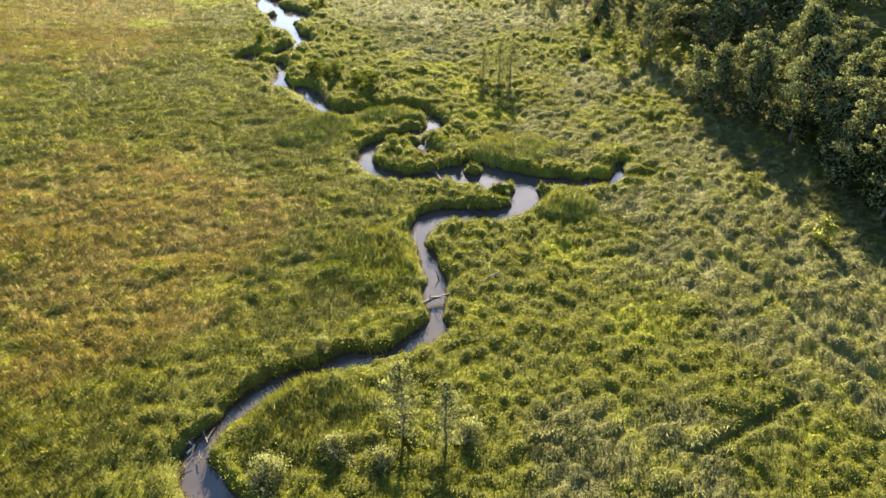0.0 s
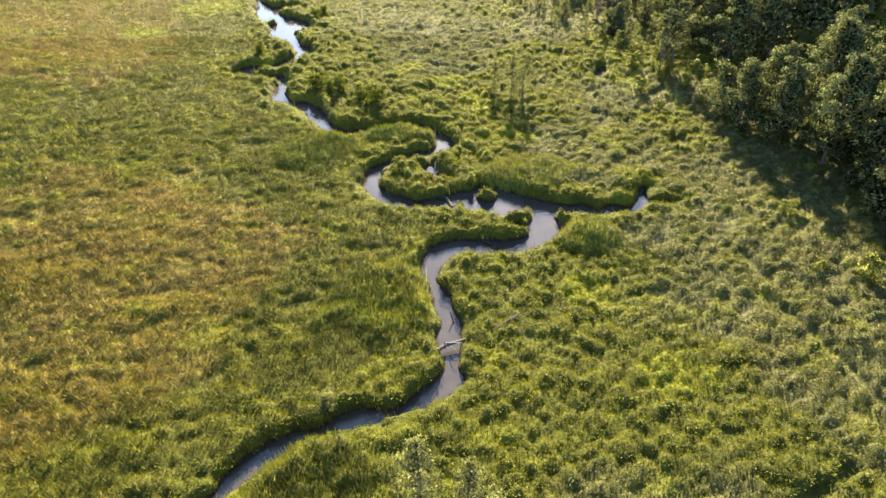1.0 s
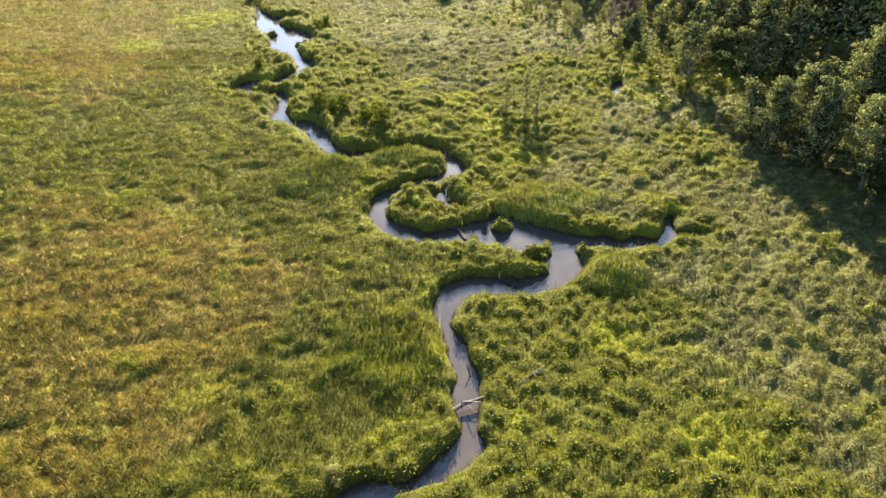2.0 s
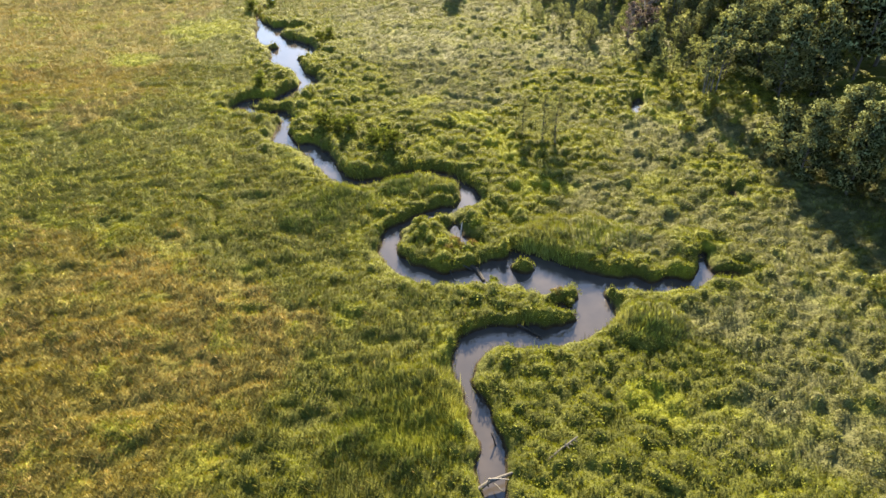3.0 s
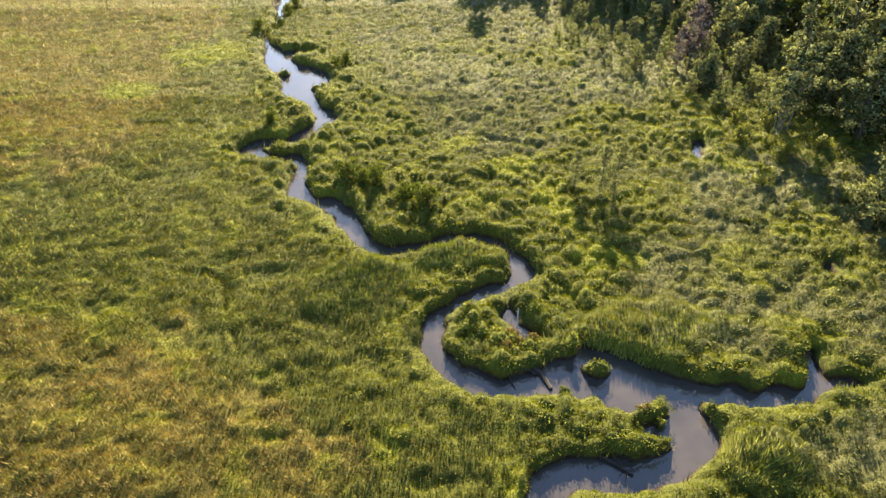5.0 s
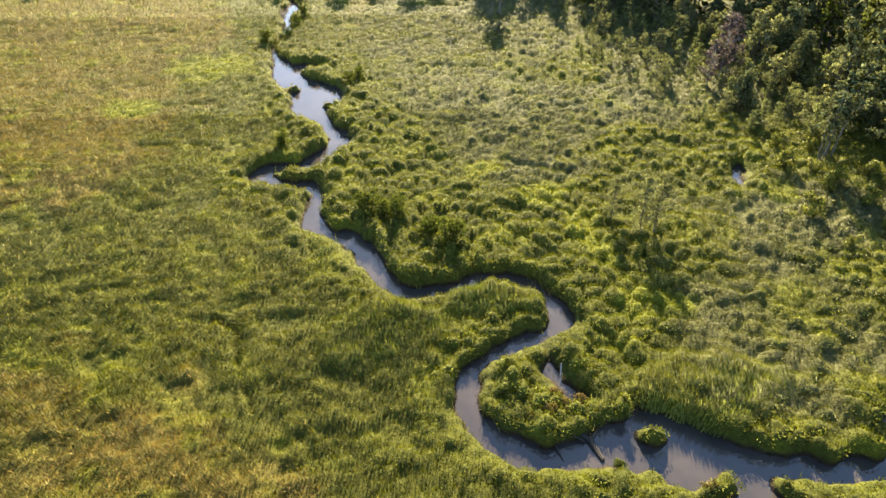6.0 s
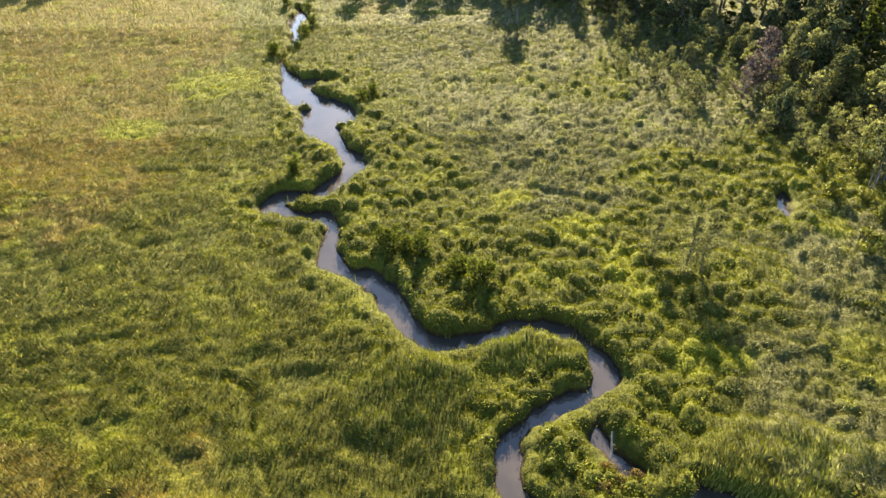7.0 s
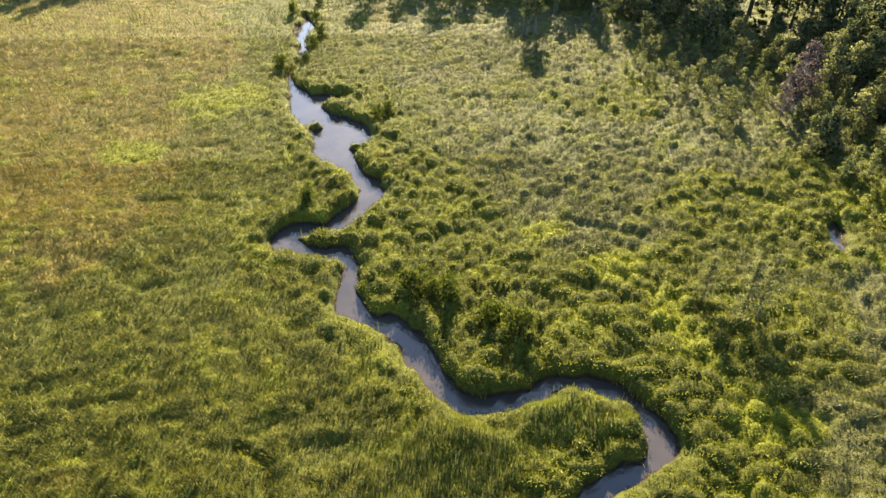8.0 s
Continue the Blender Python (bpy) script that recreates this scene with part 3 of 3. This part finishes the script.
def grow_marsh():
    bands = ((-2, 13, 0.17, 2.0), (13, 46, 0.069, 1.0), (46, 66, 0.075, 1.05), (66, 90, 0.086, 1.2), (90, 122, 0.125, 1.6), (122, 165, 0.25, 2.6))
    for b, (y0, y1, spacing, coarse) in enumerate(bands):
        x, y, rng = scatter(y0, y1, spacing, 100 + b)
        top, tone = canopy(x, y)
        keep = rng.uniform(0, 1, len(x)) < 0.10 + 0.28 * (1 - lumpiness(x, y)) + 1.05 * smooth(0.25, 0.75, top)
        x, y, top, tone = x[keep], y[keep], top[keep], tone[keep]
        n = len(x)
        reed, flat, lump = reediness(x, y), laid(x, y), lumpiness(x, y)
        is_reed = rng.uniform(0, 1, n) < reed
        is_laid = ~is_reed & (rng.uniform(0, 1, n) < flat)
        is_herb = ~is_reed & ~is_laid & (rng.uniform(0, 1, n) < lump)
        is_new = (rng.uniform(0, 1, n) < freshness(x, y)) & ~is_reed
        is_laid, is_herb = is_laid & ~is_new, is_herb & ~is_new
        is_gold = ~(is_reed | is_laid | is_herb | is_new) & (rng.uniform(0, 1, n) < straw_share(x, y))
        is_sedge = ~(is_reed | is_laid | is_herb | is_gold | is_new)
        e = 0.12
        base = soil(x, y)
        sx = (canopy(x + e, y)[0] - canopy(x - e, y)[0]) / (2 * e)
        sy = (canopy(x, y + e)[0] - canopy(x, y - e)[0]) / (2 * e)
        comb = 3.7 + (field_noise(x, y, 7.0, 81) - 0.5) * 2.4
        for name, mask in (("reeds", is_reed), ("dry_grass", is_gold), ("sedge", is_sedge), ("laid_grass", is_laid), ("marsh_herbs", is_herb), ("young_herbs", is_new)):
            mat, label, long, wide, lean_most, droop, leafy = KINDS[name]
            m = mask.sum()
            if m == 0:
                continue
            length = long * rng.uniform(0.55, 1.15, m) * (1 + 0.5 * (rng.uniform(0, 1, m) < 0.04)) * coarse ** 0.5
            lean0 = np.abs(rng.normal(0, 0.6, m)) * lean_most
            way0 = rng.uniform(0, 2 * np.pi, m)
            px, py = np.sin(lean0) * np.cos(way0), np.sin(lean0) * np.sin(way0)
            # blades follow the slope of their clump, and bow a little to the wind
            tilt = 0.32 if name in ("marsh_herbs", "laid_grass", "young_herbs") else 0.15
            px, py = px - tilt * np.clip(sx[mask], -1.5, 1.5), py - tilt * np.clip(sy[mask], -1.5, 1.5)
            blow = 0.5 if name == "laid_grass" else 0.1
            px, py = px + blow * np.cos(comb[mask]), py + blow * np.sin(comb[mask])
            way, lean = np.arctan2(py, px), np.arcsin(np.clip(np.hypot(px, py), 0, 0.96))
            bow = droop * rng.uniform(0.3, 1.4, m)
            z = base[mask] + top[mask] - 0.5 * length * (np.cos(lean) + np.cos(lean + bow)) + (rng.uniform(-0.09, 0.025, m) if leafy else rng.uniform(-0.06, 0.14, m))
            z = np.maximum(z, base[mask] - 0.02)
            v = blades(x[mask], y[mask], z, way, lean, length, wide * coarse * rng.uniform(0.7, 1.3, m), bow, rng, leafy)
            round_x, round_y = -1.5 * np.clip(sx[mask], -2, 2), -1.5 * np.clip(sy[mask], -2, 2)
            size = np.sqrt(round_x ** 2 + round_y ** 2 + 1)
            roundness = np.stack((round_x / size, round_y / size, 1 / size), 1)
            ob = mesh_object(name, v.reshape(-1, 3), np.arange(3 * m).reshape(-1, 3), mat, normals=soft_normals(v, roundness, SOFT), tone=np.repeat(tone[mask], 3))
            tagged(ob, label, "grass", kind="stuff")


grow_marsh()

# ---- trees and shrubs ----


def limb(bm, a, b, ra, rb, sides=6, bend=0.0, rng=random):
    """A tapered, slightly bent round limb from a to b."""
    a, b = Vector(a), Vector(b)
    rings = 3
    off = Vector((rng.uniform(-1, 1), rng.uniform(-1, 1), rng.uniform(-0.3, 0.3))) * bend
    axis_way = (b - a).normalized()
    q = axis_way.to_track_quat("Z", "Y")
    last = None
    for k in range(rings):
        t = k / (rings - 1)
        c = a.lerp(b, t) + off * (4 * t * (1 - t))
        r = ra + (rb - ra) * t
        ring = [bm.verts.new(c + q @ Vector((math.cos(s * math.tau / sides) * r, math.sin(s * math.tau / sides) * r, 0))) for s in range(sides)]
        if last:
            for s in range(sides):
                bm.faces.new((last[s], last[(s + 1) % sides], ring[(s + 1) % sides], ring[s]))
        last = ring
    tip = bm.verts.new(b + axis_way * rb)
    for s in range(sides):
        bm.faces.new((last[s], last[(s + 1) % sides], tip))


def part(name, bm, material, parent, label=""):
    me = bpy.data.meshes.new(name)
    bm.to_mesh(me)
    bm.free()
    me.materials.append(material)
    ob = new(name, me)
    ob.parent = parent
    if label:
        tagged(ob, label)
    return ob


def leaf_cloud(centres, sizes, per, leaf, rng, flat=0.6):
    """Sprays of small pointed leaves round the given centres, hanging a little, shaded by the roundness of spray and crown."""
    c, s = np.repeat(np.array(centres), per, axis=0), np.repeat(np.array(sizes), per)
    n = len(c)
    way = rng.normal(0, 1, (n, 3))
    way /= np.linalg.norm(way, axis=1)[:, None]
    r = s * rng.uniform(0.12, 1.0, n) ** 0.45
    p = c + way * r[:, None] * np.array((1, 1, flat))
    a = rng.normal(0, 1, (n, 3)) + way * 0.5 + np.array((0, 0, -0.35))
    a /= np.linalg.norm(a, axis=1)[:, None]
    b = np.cross(a, rng.normal(0, 1, (n, 3)))
    b /= np.linalg.norm(b, axis=1)[:, None] + 1e-9
    ln = (leaf * rng.uniform(0.6, 1.4, n))[:, None]
    v = np.empty((n, 3, 3))
    v[:, 0], v[:, 1], v[:, 2] = p - a * ln * 0.4 + b * ln * 0.36, p - a * ln * 0.4 - b * ln * 0.36, p + a * ln * 0.6
    far = p - np.array(centres).mean(axis=0)
    far /= np.linalg.norm(far, axis=1)[:, None] + 1e-9
    out = way * 0.5 + np.array((0, 0, 0.35)) + 0.5 * far
    out /= np.linalg.norm(out, axis=1)[:, None] + 1e-9
    tone = np.repeat(rng.uniform(-0.5, 0.5, len(centres)), per * 3)
    return v.reshape(-1, 3), np.arange(3 * n).reshape(-1, 3), soft_normals(v, out, 0.72), tone


def build_tree(name, label, height, crown, start, seed, leaves, leaf, leaf_mat, bark_mat, stems=1, droop=0.0, conical=False, limbs=24, spray=0.24):
    """A tree at the origin: one or more trunks with rising limbs, and a crown of many leaf sprays with gaps between them."""
    rnd = random.Random(seed)
    rng = np.random.default_rng(seed)
    top = new(name)
    bm, twigs = bmesh.new(), bmesh.new()
    centres, sizes = [], []
    for s in range(stems):
        foot = Vector((rnd.uniform(-0.4, 0.4), rnd.uniform(-0.4, 0.4), 0)) * (0.12 * crown + 0.5) * (stems > 1)
        spread = 2.6 if stems > 1 else 0
        tall = height * (0.97 if s == 0 else rnd.uniform(0.72, 0.95))
        tip = foot * spread + Vector((rnd.uniform(-0.04, 0.04) * height, rnd.uniform(-0.04, 0.04) * height, tall))
        limb(bm, foot - Vector((0, 0, 0.3)), tip, (0.011 * height + 0.03) / math.sqrt(stems), 0.015, 6, 0.03 * height, rnd)
        count = max(5, int(limbs / stems))
        for k in range(count):
            u = (k + rnd.random()) / count
            base = foot.lerp(tip, start + (0.97 - start) * u)
            if conical:
                reach = crown * (1.05 - u) * rnd.uniform(0.75, 1.1)
            else:
                reach = crown * (0.55 + 0.45 * math.sin(math.pi * min(1, u * 1.25 + 0.1))) * (1 - 0.55 * u * u) * rnd.choice((0.55, 0.8, 0.95, 1.1)) / (1 + 0.25 * (stems > 1))
            ang = k * 2.4 + rnd.uniform(-0.6, 0.6)
            rise = rnd.uniform(0.25, 0.75) * reach - droop * reach
            end = base + Vector((math.cos(ang) * reach, math.sin(ang) * reach, rise))
            limb(twigs, base, end, 0.004 * height + 0.01, 0.006, 3, 0.10 * reach, rnd)
            for q in (0.45, 0.75, 1.0):
                off = Vector((rnd.uniform(-1, 1), rnd.uniform(-1, 1), rnd.uniform(-0.6, 0.8))) * crown * 0.18
                centres.append(tuple(base.lerp(end, q) + off))
                sizes.append((0.10 + spray * crown) * rnd.uniform(0.6, 1.35) * (0.7 if conical else 1))
        centres.append(tuple(tip))
        sizes.append(crown * 0.18)
    trunk = part("trunk", bm, bark_mat, top)
    tagged(part("branches", twigs, bark_mat, trunk), kind="stuff")
    per = max(3, int(leaves / len(centres)))
    v, f, soft, tone = leaf_cloud(centres, sizes, per, leaf, rng)
    mesh_object("crown", v, f, leaf_mat, top, normals=soft, tone=tone)
    tagged(top, label, "tree")
    return top


def place(kinds, spots, group=""):
    """Put copies of the kinds at the spots (x, y, scale); the first use of each kind takes the built one itself."""
    used = set()
    for k, (x, y, s) in enumerate(spots):
        pick = kinds[k % len(kinds)]
        z = float(soil(np.array([x]), np.array([y]))[0]) - 0.05
        m = Matrix.Translation((x, y, z)) @ pose(0, 0, 0, 0, 0, random.uniform(0, 360)) @ Matrix.Diagonal((s * random.uniform(0.9, 1.1), s * random.uniform(0.9, 1.1), s, 1))
        if id(pick) in used:
            ob = copy_thing(pick, m)
        else:
            used.add(id(pick))
            pick.matrix_basis = m
            ob = pick
        if group:
            tagged(ob, group=group)


def build_wood():
    rnd = random.Random(11)
    # a row of alders stands before the wood; their bases and sizes one by one
    row = [build_tree("alder_tree", "tall leafy alder tree at the sunlit edge of the wood", 10.0, 2.8, 0.10, 20 + k, 16000, 0.18, M_ALDER, M_BARK, 1 + k % 2, limbs=40, spray=0.21) for k in range(3)]
    # five hind alders (x > 38, y > 61) are added to deepen the shade
    spots = [(29.0, 61.6, 0.72), (31.4, 58.6, 0.86), (33.9, 54.6, 1.0), (35.4, 50.4, 1.15), (37.4, 46.6, 1.25), (32.6, 62.8, 0.82), (35.4, 58.4, 0.95), (37.8, 54.6, 1.05), (40.0, 50.4, 1.15),
             (39.4, 42.4, 1.3), (42.0, 46.0, 1.2), (43.4, 51.5, 1.15), (41.6, 56.6, 1.05), (39.0, 60.5, 0.95), (44.5, 41.0, 1.3), (46.0, 56.0, 1.1), (34.2, 46.2, 1.05), (34.6, 41.6, 1.15), (37.0, 38.4, 1.2), (36.4, 43.2, 1.2), (38.2, 64.0, 1.0), (42.0, 63.0, 1.1), (45.5, 61.5, 1.15), (40.5, 67.5, 1.0), (44.5, 67.0, 1.1), (48.0, 51.0, 1.2), (41.0, 36.0, 1.3)]
    place(row, spots, "trees of the wood")
    bushy = build_tree("alder_tree", "round bushy alder tree standing before the wood", 6.0, 2.3, 0.05, 41, 6500, 0.19, M_ALDER, M_BARK, 3, limbs=30, spray=0.26)
    place([bushy], [(28.6, 64.8, 0.95), (30.2, 62.2, 0.8), (36.6, 49.0, 0.6), (38.4, 44.8, 0.65), (24.8, 89.5, 0.75), (33.4, 57.4, 0.55)], "trees of the wood")
    # the wood proper, from its edge inwards
    edge_kinds = [build_tree("alder_tree", "tall leafy alder tree at the edge of the dense wood", 11.0, 3.1, 0.06, 120 + k, 9500, 0.23, M_ALDER, M_BARK, 1 + (k == 1), limbs=36, spray=0.21) for k in range(3)]
    inner = [build_tree("alder_tree", "tall green alder tree inside a dense wood", 12.0, 3.3, 0.20, 25 + k, 2000, 0.38, M_ALDER, M_BARK, limbs=22, spray=0.27) for k in range(3)]
    conifer = [build_tree("spruce_tree", "dark narrow spruce tree among alders", 12.0, 2.1, 0.06, 31 + k, 5200, 0.22, M_SHRUB, M_BARK, 1, 0.55, True, limbs=44, spray=0.16) for k in range(2)]
    slim = [build_tree("slim_alder", "slim open alder with bare lower stems before the wood", 8.5, 1.4, 0.38, 140 + k, 2800, 0.2, M_ALDER, M_STEM, 2 + k, limbs=22, spray=0.26) for k in range(2)]
    place(slim, [(3.9, 121.2, 1.0), (2.4, 120.4, 0.9), (28.4, 79.2, 1.08), (27.2, 78.2, 0.95), (16.6, 117.2, 0.55), (23.6, 112.6, 0.6), (12.5, 126.0, 0.85), (8.0, 129.0, 0.9), (18.5, 122.0, 0.8), (24.5, 107.0, 0.6)], "slim alders before the wood")
    edge_spots, deeper, spruces = [], [], []
    y = 77.5
    while y < 172:
        edge = float(wood_edge(y))
        x = edge + rnd.uniform(0.4, 2.0)
        while x < min(edge + 38, 14 + 0.60 * y):
            deep = x - edge
            size = (0.72 + 0.30 * min(1, deep / 8) + 0.18 * (y < 92)) * rnd.uniform(0.74, 1.12) * (1.1 if y > 118 else 1)
            px, py = x + rnd.uniform(-0.9, 0.9), y + rnd.uniform(-1.4, 1.4)
            gap = deep > 3 and rnd.random() < 0.12
            if not gap:
                (spruces if rnd.random() < 0.09 else edge_spots if deep < 6 else deeper).append((px, py, size))
            x += rnd.uniform(3.4, 5.4) + 0.07 * deep
        y += 4.6
    # the far wood closes the marsh; one clump stands out into the meadow
    deeper += [(-62, 157, 1.1), (-58, 160, 1.15), (-66.5, 157, 1.05), (-54, 166, 1.1), (-71, 156, 1.1), (-50, 169, 1.0), (-6.5, 147.0, 1.0), (-11.5, 149.0, 1.0), (-16.5, 147.5, 0.95)]
    for k in range(20):
        deeper.append((rnd.uniform(-130, -72), rnd.uniform(160, 182), rnd.uniform(0.95, 1.25)))
    for k in range(16):
        deeper.append((rnd.uniform(-62, -24), rnd.uniform(178, 195), rnd.uniform(0.95, 1.25)))
    place(edge_kinds, edge_spots, "trees of the wood")
    place(inner, deeper, "trees of the wood")
    place(conifer, spruces, "trees of the wood")


def build_young_growth():
    rnd = random.Random(5)
    kinds = [build_tree("young_alder", "slender young alder at the edge of the wood", 5.0, 1.15, 0.12, 50 + k, 1500, 0.16, M_YOUNG, M_BARK, 1 + k % 2, limbs=18, spray=0.26) for k in range(3)]
    kinds.append(build_tree("young_willow", "grey-green young willow at the edge of the wood", 4.4, 1.4, 0.08, 55, 1300, 0.17, M_GREY, M_BARK, 4, limbs=20, spray=0.26))
    spots = []
    y = 83.5
    while y < 142:
        lo, hi = float(np.interp(y, WOOD_Y, YOUNG_X)), float(wood_edge(y))
        x = lo + rnd.uniform(0, 1.5)
        while x < hi + 1 and hi - lo > 1.5:
            t = (x - lo) / max(1, hi - lo)
            if rnd.random() < 0.86:
                spots.append((x + rnd.uniform(-0.7, 0.7), y + rnd.uniform(-0.9, 0.9), (0.42 + 0.70 * t) * rnd.uniform(0.7, 1.25)))
            x += rnd.uniform(1.6, 2.9)
        y += 2.4
    place(kinds, spots, "young trees at the wood's edge")


def build_shrubs():
    dark = [build_tree("willow_shrub", "dark green willow shrub beside the stream", 1.9, 0.85, 0.05, 60 + k, 2600, 0.10, M_SHRUB, M_BARK, 4, limbs=24, spray=0.3) for k in range(2)]
    place(dark, [(-11.4, 72.2, 1.3), (-10.2, 71.6, 0.95), (-9.1, 70.8, 1.0), (-7.1, 68.9, 1.1), (-5.6, 67.4, 1.05), (-6.4, 69.6, 0.8), (-20.0, 83.3, 0.8), (-15.2, 97.6, 0.95),
                 (-14.0, 98.8, 0.7), (-24.0, 113.5, 0.9), (-26.6, 111.0, 0.8), (-23.6, 118.5, 1.0), (-23.2, 122.0, 0.8), (-24.6, 128.5, 1.0), (-28.2, 131.0, 0.9), (-25.0, 136.0, 1.0),
                 (2.0, 49.0, 0.3)], "willow shrubs by the stream")
    fresh = [build_tree("alder_shrub", "fresh green leafy alder shrub in the marsh", 2.4, 0.9, 0.05, 70 + k, 1900, 0.12, M_HERB, M_BARK, 3, limbs=20, spray=0.3) for k in range(2)]
    rnd = random.Random(8)
    spots = [(27.2, 47.0, 0.7), (28.6, 39.0, 1.0), (25.9, 39.8, 0.8), (24.6, 81.2, 0.9), (25.9, 74.4, 1.2), (23.7, 78.0, 1.0), (26.8, 75.2, 1.3), (27.7, 81.0, 0.7), (18.9, 64.6, 0.6), (-2.9, 55.2, 0.62), (-1.6, 55.9, 0.6), (-3.0, 53.7, 0.58), (-1.7, 53.0, 0.5), (3.1, 52.5, 0.55), (5.6, 46.6, 0.45), (6.9, 46.9, 0.4)]
    for k in range(16):
        spots.append((rnd.uniform(21, 31), rnd.uniform(66, 83), rnd.uniform(0.5, 1.0)))
    place(fresh, spots, "alder shrubs in the marsh")
    russet = build_tree("withered_shrub", "low withered brown-green shrub beside the pool", 1.1, 0.6, 0.05, 77, 1500, 0.09, M_RUSSET, M_BARK, 4, limbs=18, spray=0.32)
    place([russet], [(-0.9, 52.4, 0.9), (0.1, 52.7, 0.8), (0.9, 52.9, 0.85), (-0.3, 53.5, 0.8), (-1.7, 52.1, 0.7), (6.1, 47.6, 0.7)], "withered shrubs by the pool")
    grey = [build_tree("silvery_shrub", "silvery grey-leaved shrub among the reeds", 1.5, 0.95, 0.05, 80, 3600, 0.08, M_GREY, M_BARK, 4, limbs=24, spray=0.3)]
    place(grey, [(-7.4, 20.5, 1.25), (-6.4, 29.4, 0.62), (-4.4, 22.2, 0.8), (-2.5, 21.2, 0.7), (1.8, 22.8, 0.8)], "silvery shrubs")


def build_dead_trees():
    """Leafless trees: a trunk and a haze of bare purple-brown twigs."""
    bare = build_tree("dead_tree", "leafless dead tree with purple-brown twigs in the wood", 8.0, 1.6, 0.2, 95, 2600, 0.2, M_TWIG, M_BIRCH, 1)
    place([bare], [(25.6, 97.2, 0.98), (27.2, 99.0, 0.9), (23.9, 96.0, 0.7)], "dead trees")


def build_lone_trees():
    thin = [build_tree("sparse_birch", "thin half-bare birch standing in the marsh", 5.6, 1.05, 0.18, 90 + k, 4200, 0.095, M_GREY, M_BARK, 1, limbs=22, spray=0.3) for k in range(2)]
    place(thin, [(8.4, 68.0, 1.0), (9.7, 68.4, 1.0), (6.9, 70.2, 0.75), (-1.35, 22.9, 1.08), (0.85, 22.2, 0.95)], "half-bare birches")


def log(name, label, a, b, radius, material, stubs=3, seed=1):
    """A fallen, tapered, slightly crooked log with broken branch stubs."""
    rnd = random.Random(seed)
    bm = bmesh.new()
    a, b = Vector(a), Vector(b)
    limb(bm, a, b, radius, radius * 0.55, 8, radius * 1.4, rnd)
    me = bpy.data.meshes.new(name)
    bm.to_mesh(me)
    bm.free()
    me.materials.append(material)
    ob = tagged(new(name, me), label, "log")
    for k in range(stubs):
        p = a.lerp(b, rnd.uniform(0.25, 0.9))
        stub = bmesh.new()
        limb(stub, p, p + Vector((rnd.uniform(-1, 1), rnd.uniform(-1, 1), rnd.uniform(0.2, 0.8))).normalized() * radius * rnd.uniform(3, 6.5), radius * 0.35, radius * 0.12, 5, 0.05, rnd)
        part("branch_stub", stub, material, ob)
    return ob


def build_dead_wood():
    log("fallen_log", "thick brown log lying across the narrow stream", (-0.75, 33.2, 0.28), (1.75, 34.4, 0.42), 0.13, M_BARK, 2, 1)
    log("fallen_log", "thin white branch lying on the log over the stream", (0.3, 34.0, 0.48), (1.3, 33.9, 0.52), 0.035, M_DEADWOOD, 1, 2)
    log("fallen_log", "brown tree stem half buried in the herbs", (1.75, 34.4, 0.42), (3.4, 35.0, 0.62), 0.12, M_DRIFT, 5, 11)
    log("dead_branch", "brown dead branch half hidden in the herbs", (3.3, 34.7, 0.8), (5.0, 35.9, 1.0), 0.07, M_BARK, 5, 3)
    log("snag", "dark forked snag standing in the stream", (0.75, 38.9, -0.1), (0.4, 39.3, 0.45), 0.05, M_WETWOOD, 3, 4)
    log("snag", "dark forked snag standing in the stream", (0.95, 36.2, -0.1), (0.7, 36.6, 0.6), 0.05, M_WETWOOD, 3, 5)
    log("sunken_log", "thick dark log sunk in the pool", (0.3, 51.6, 0.12), (1.5, 49.7, 0.02), 0.24, M_WETWOOD, 1, 6)
    log("sunken_log", "thin dark pole slanting into the pool", (-0.9, 51.3, 0.35), (-0.5, 49.7, -0.02), 0.06, M_WETWOOD, 1, 7)
    log("sunken_log", "wet dark branch in the channel by the spit", (3.2, 45.1, 0.2), (4.6, 44.0, 0.08), 0.09, M_WETWOOD, 4, 8)
    log("white_branch", "bare white branch in the inner channel", (0.15, 54.4, 0.3), (0.35, 55.5, 0.95), 0.06, M_DEADWOOD, 2, 9)
    log("grey_log", "short weathered log in the bank grass", (-13.8, 66.0, 0.62), (-13.0, 65.6, 0.68), 0.09, M_DRIFT, 1, 10)
    rnd = random.Random(3)
    for k in range(17):
        x, y = -11.9 + rnd.uniform(-0.6, 0.8), 22.8 + rnd.uniform(-0.7, 0.9)
        turn, long = rnd.uniform(0.2, 2.4), rnd.uniform(0.28, 0.75)
        d = Vector((math.cos(turn), math.sin(turn), rnd.uniform(-0.1, 0.25))) * long * 0.5
        c = Vector((x, y, 0.10 + 0.018 * k))
        tagged(log("driftwood_stick", "bleached driftwood stick caught in a stream jam", c - d, c + d, 0.028 + 0.05 * (k in (0, 5)), M_BARK if k % 5 else M_DEADWOOD, 1, 20 + k), group="driftwood jam")


build_wood()
build_young_growth()
build_shrubs()
build_dead_trees()
build_lone_trees()
build_dead_wood()
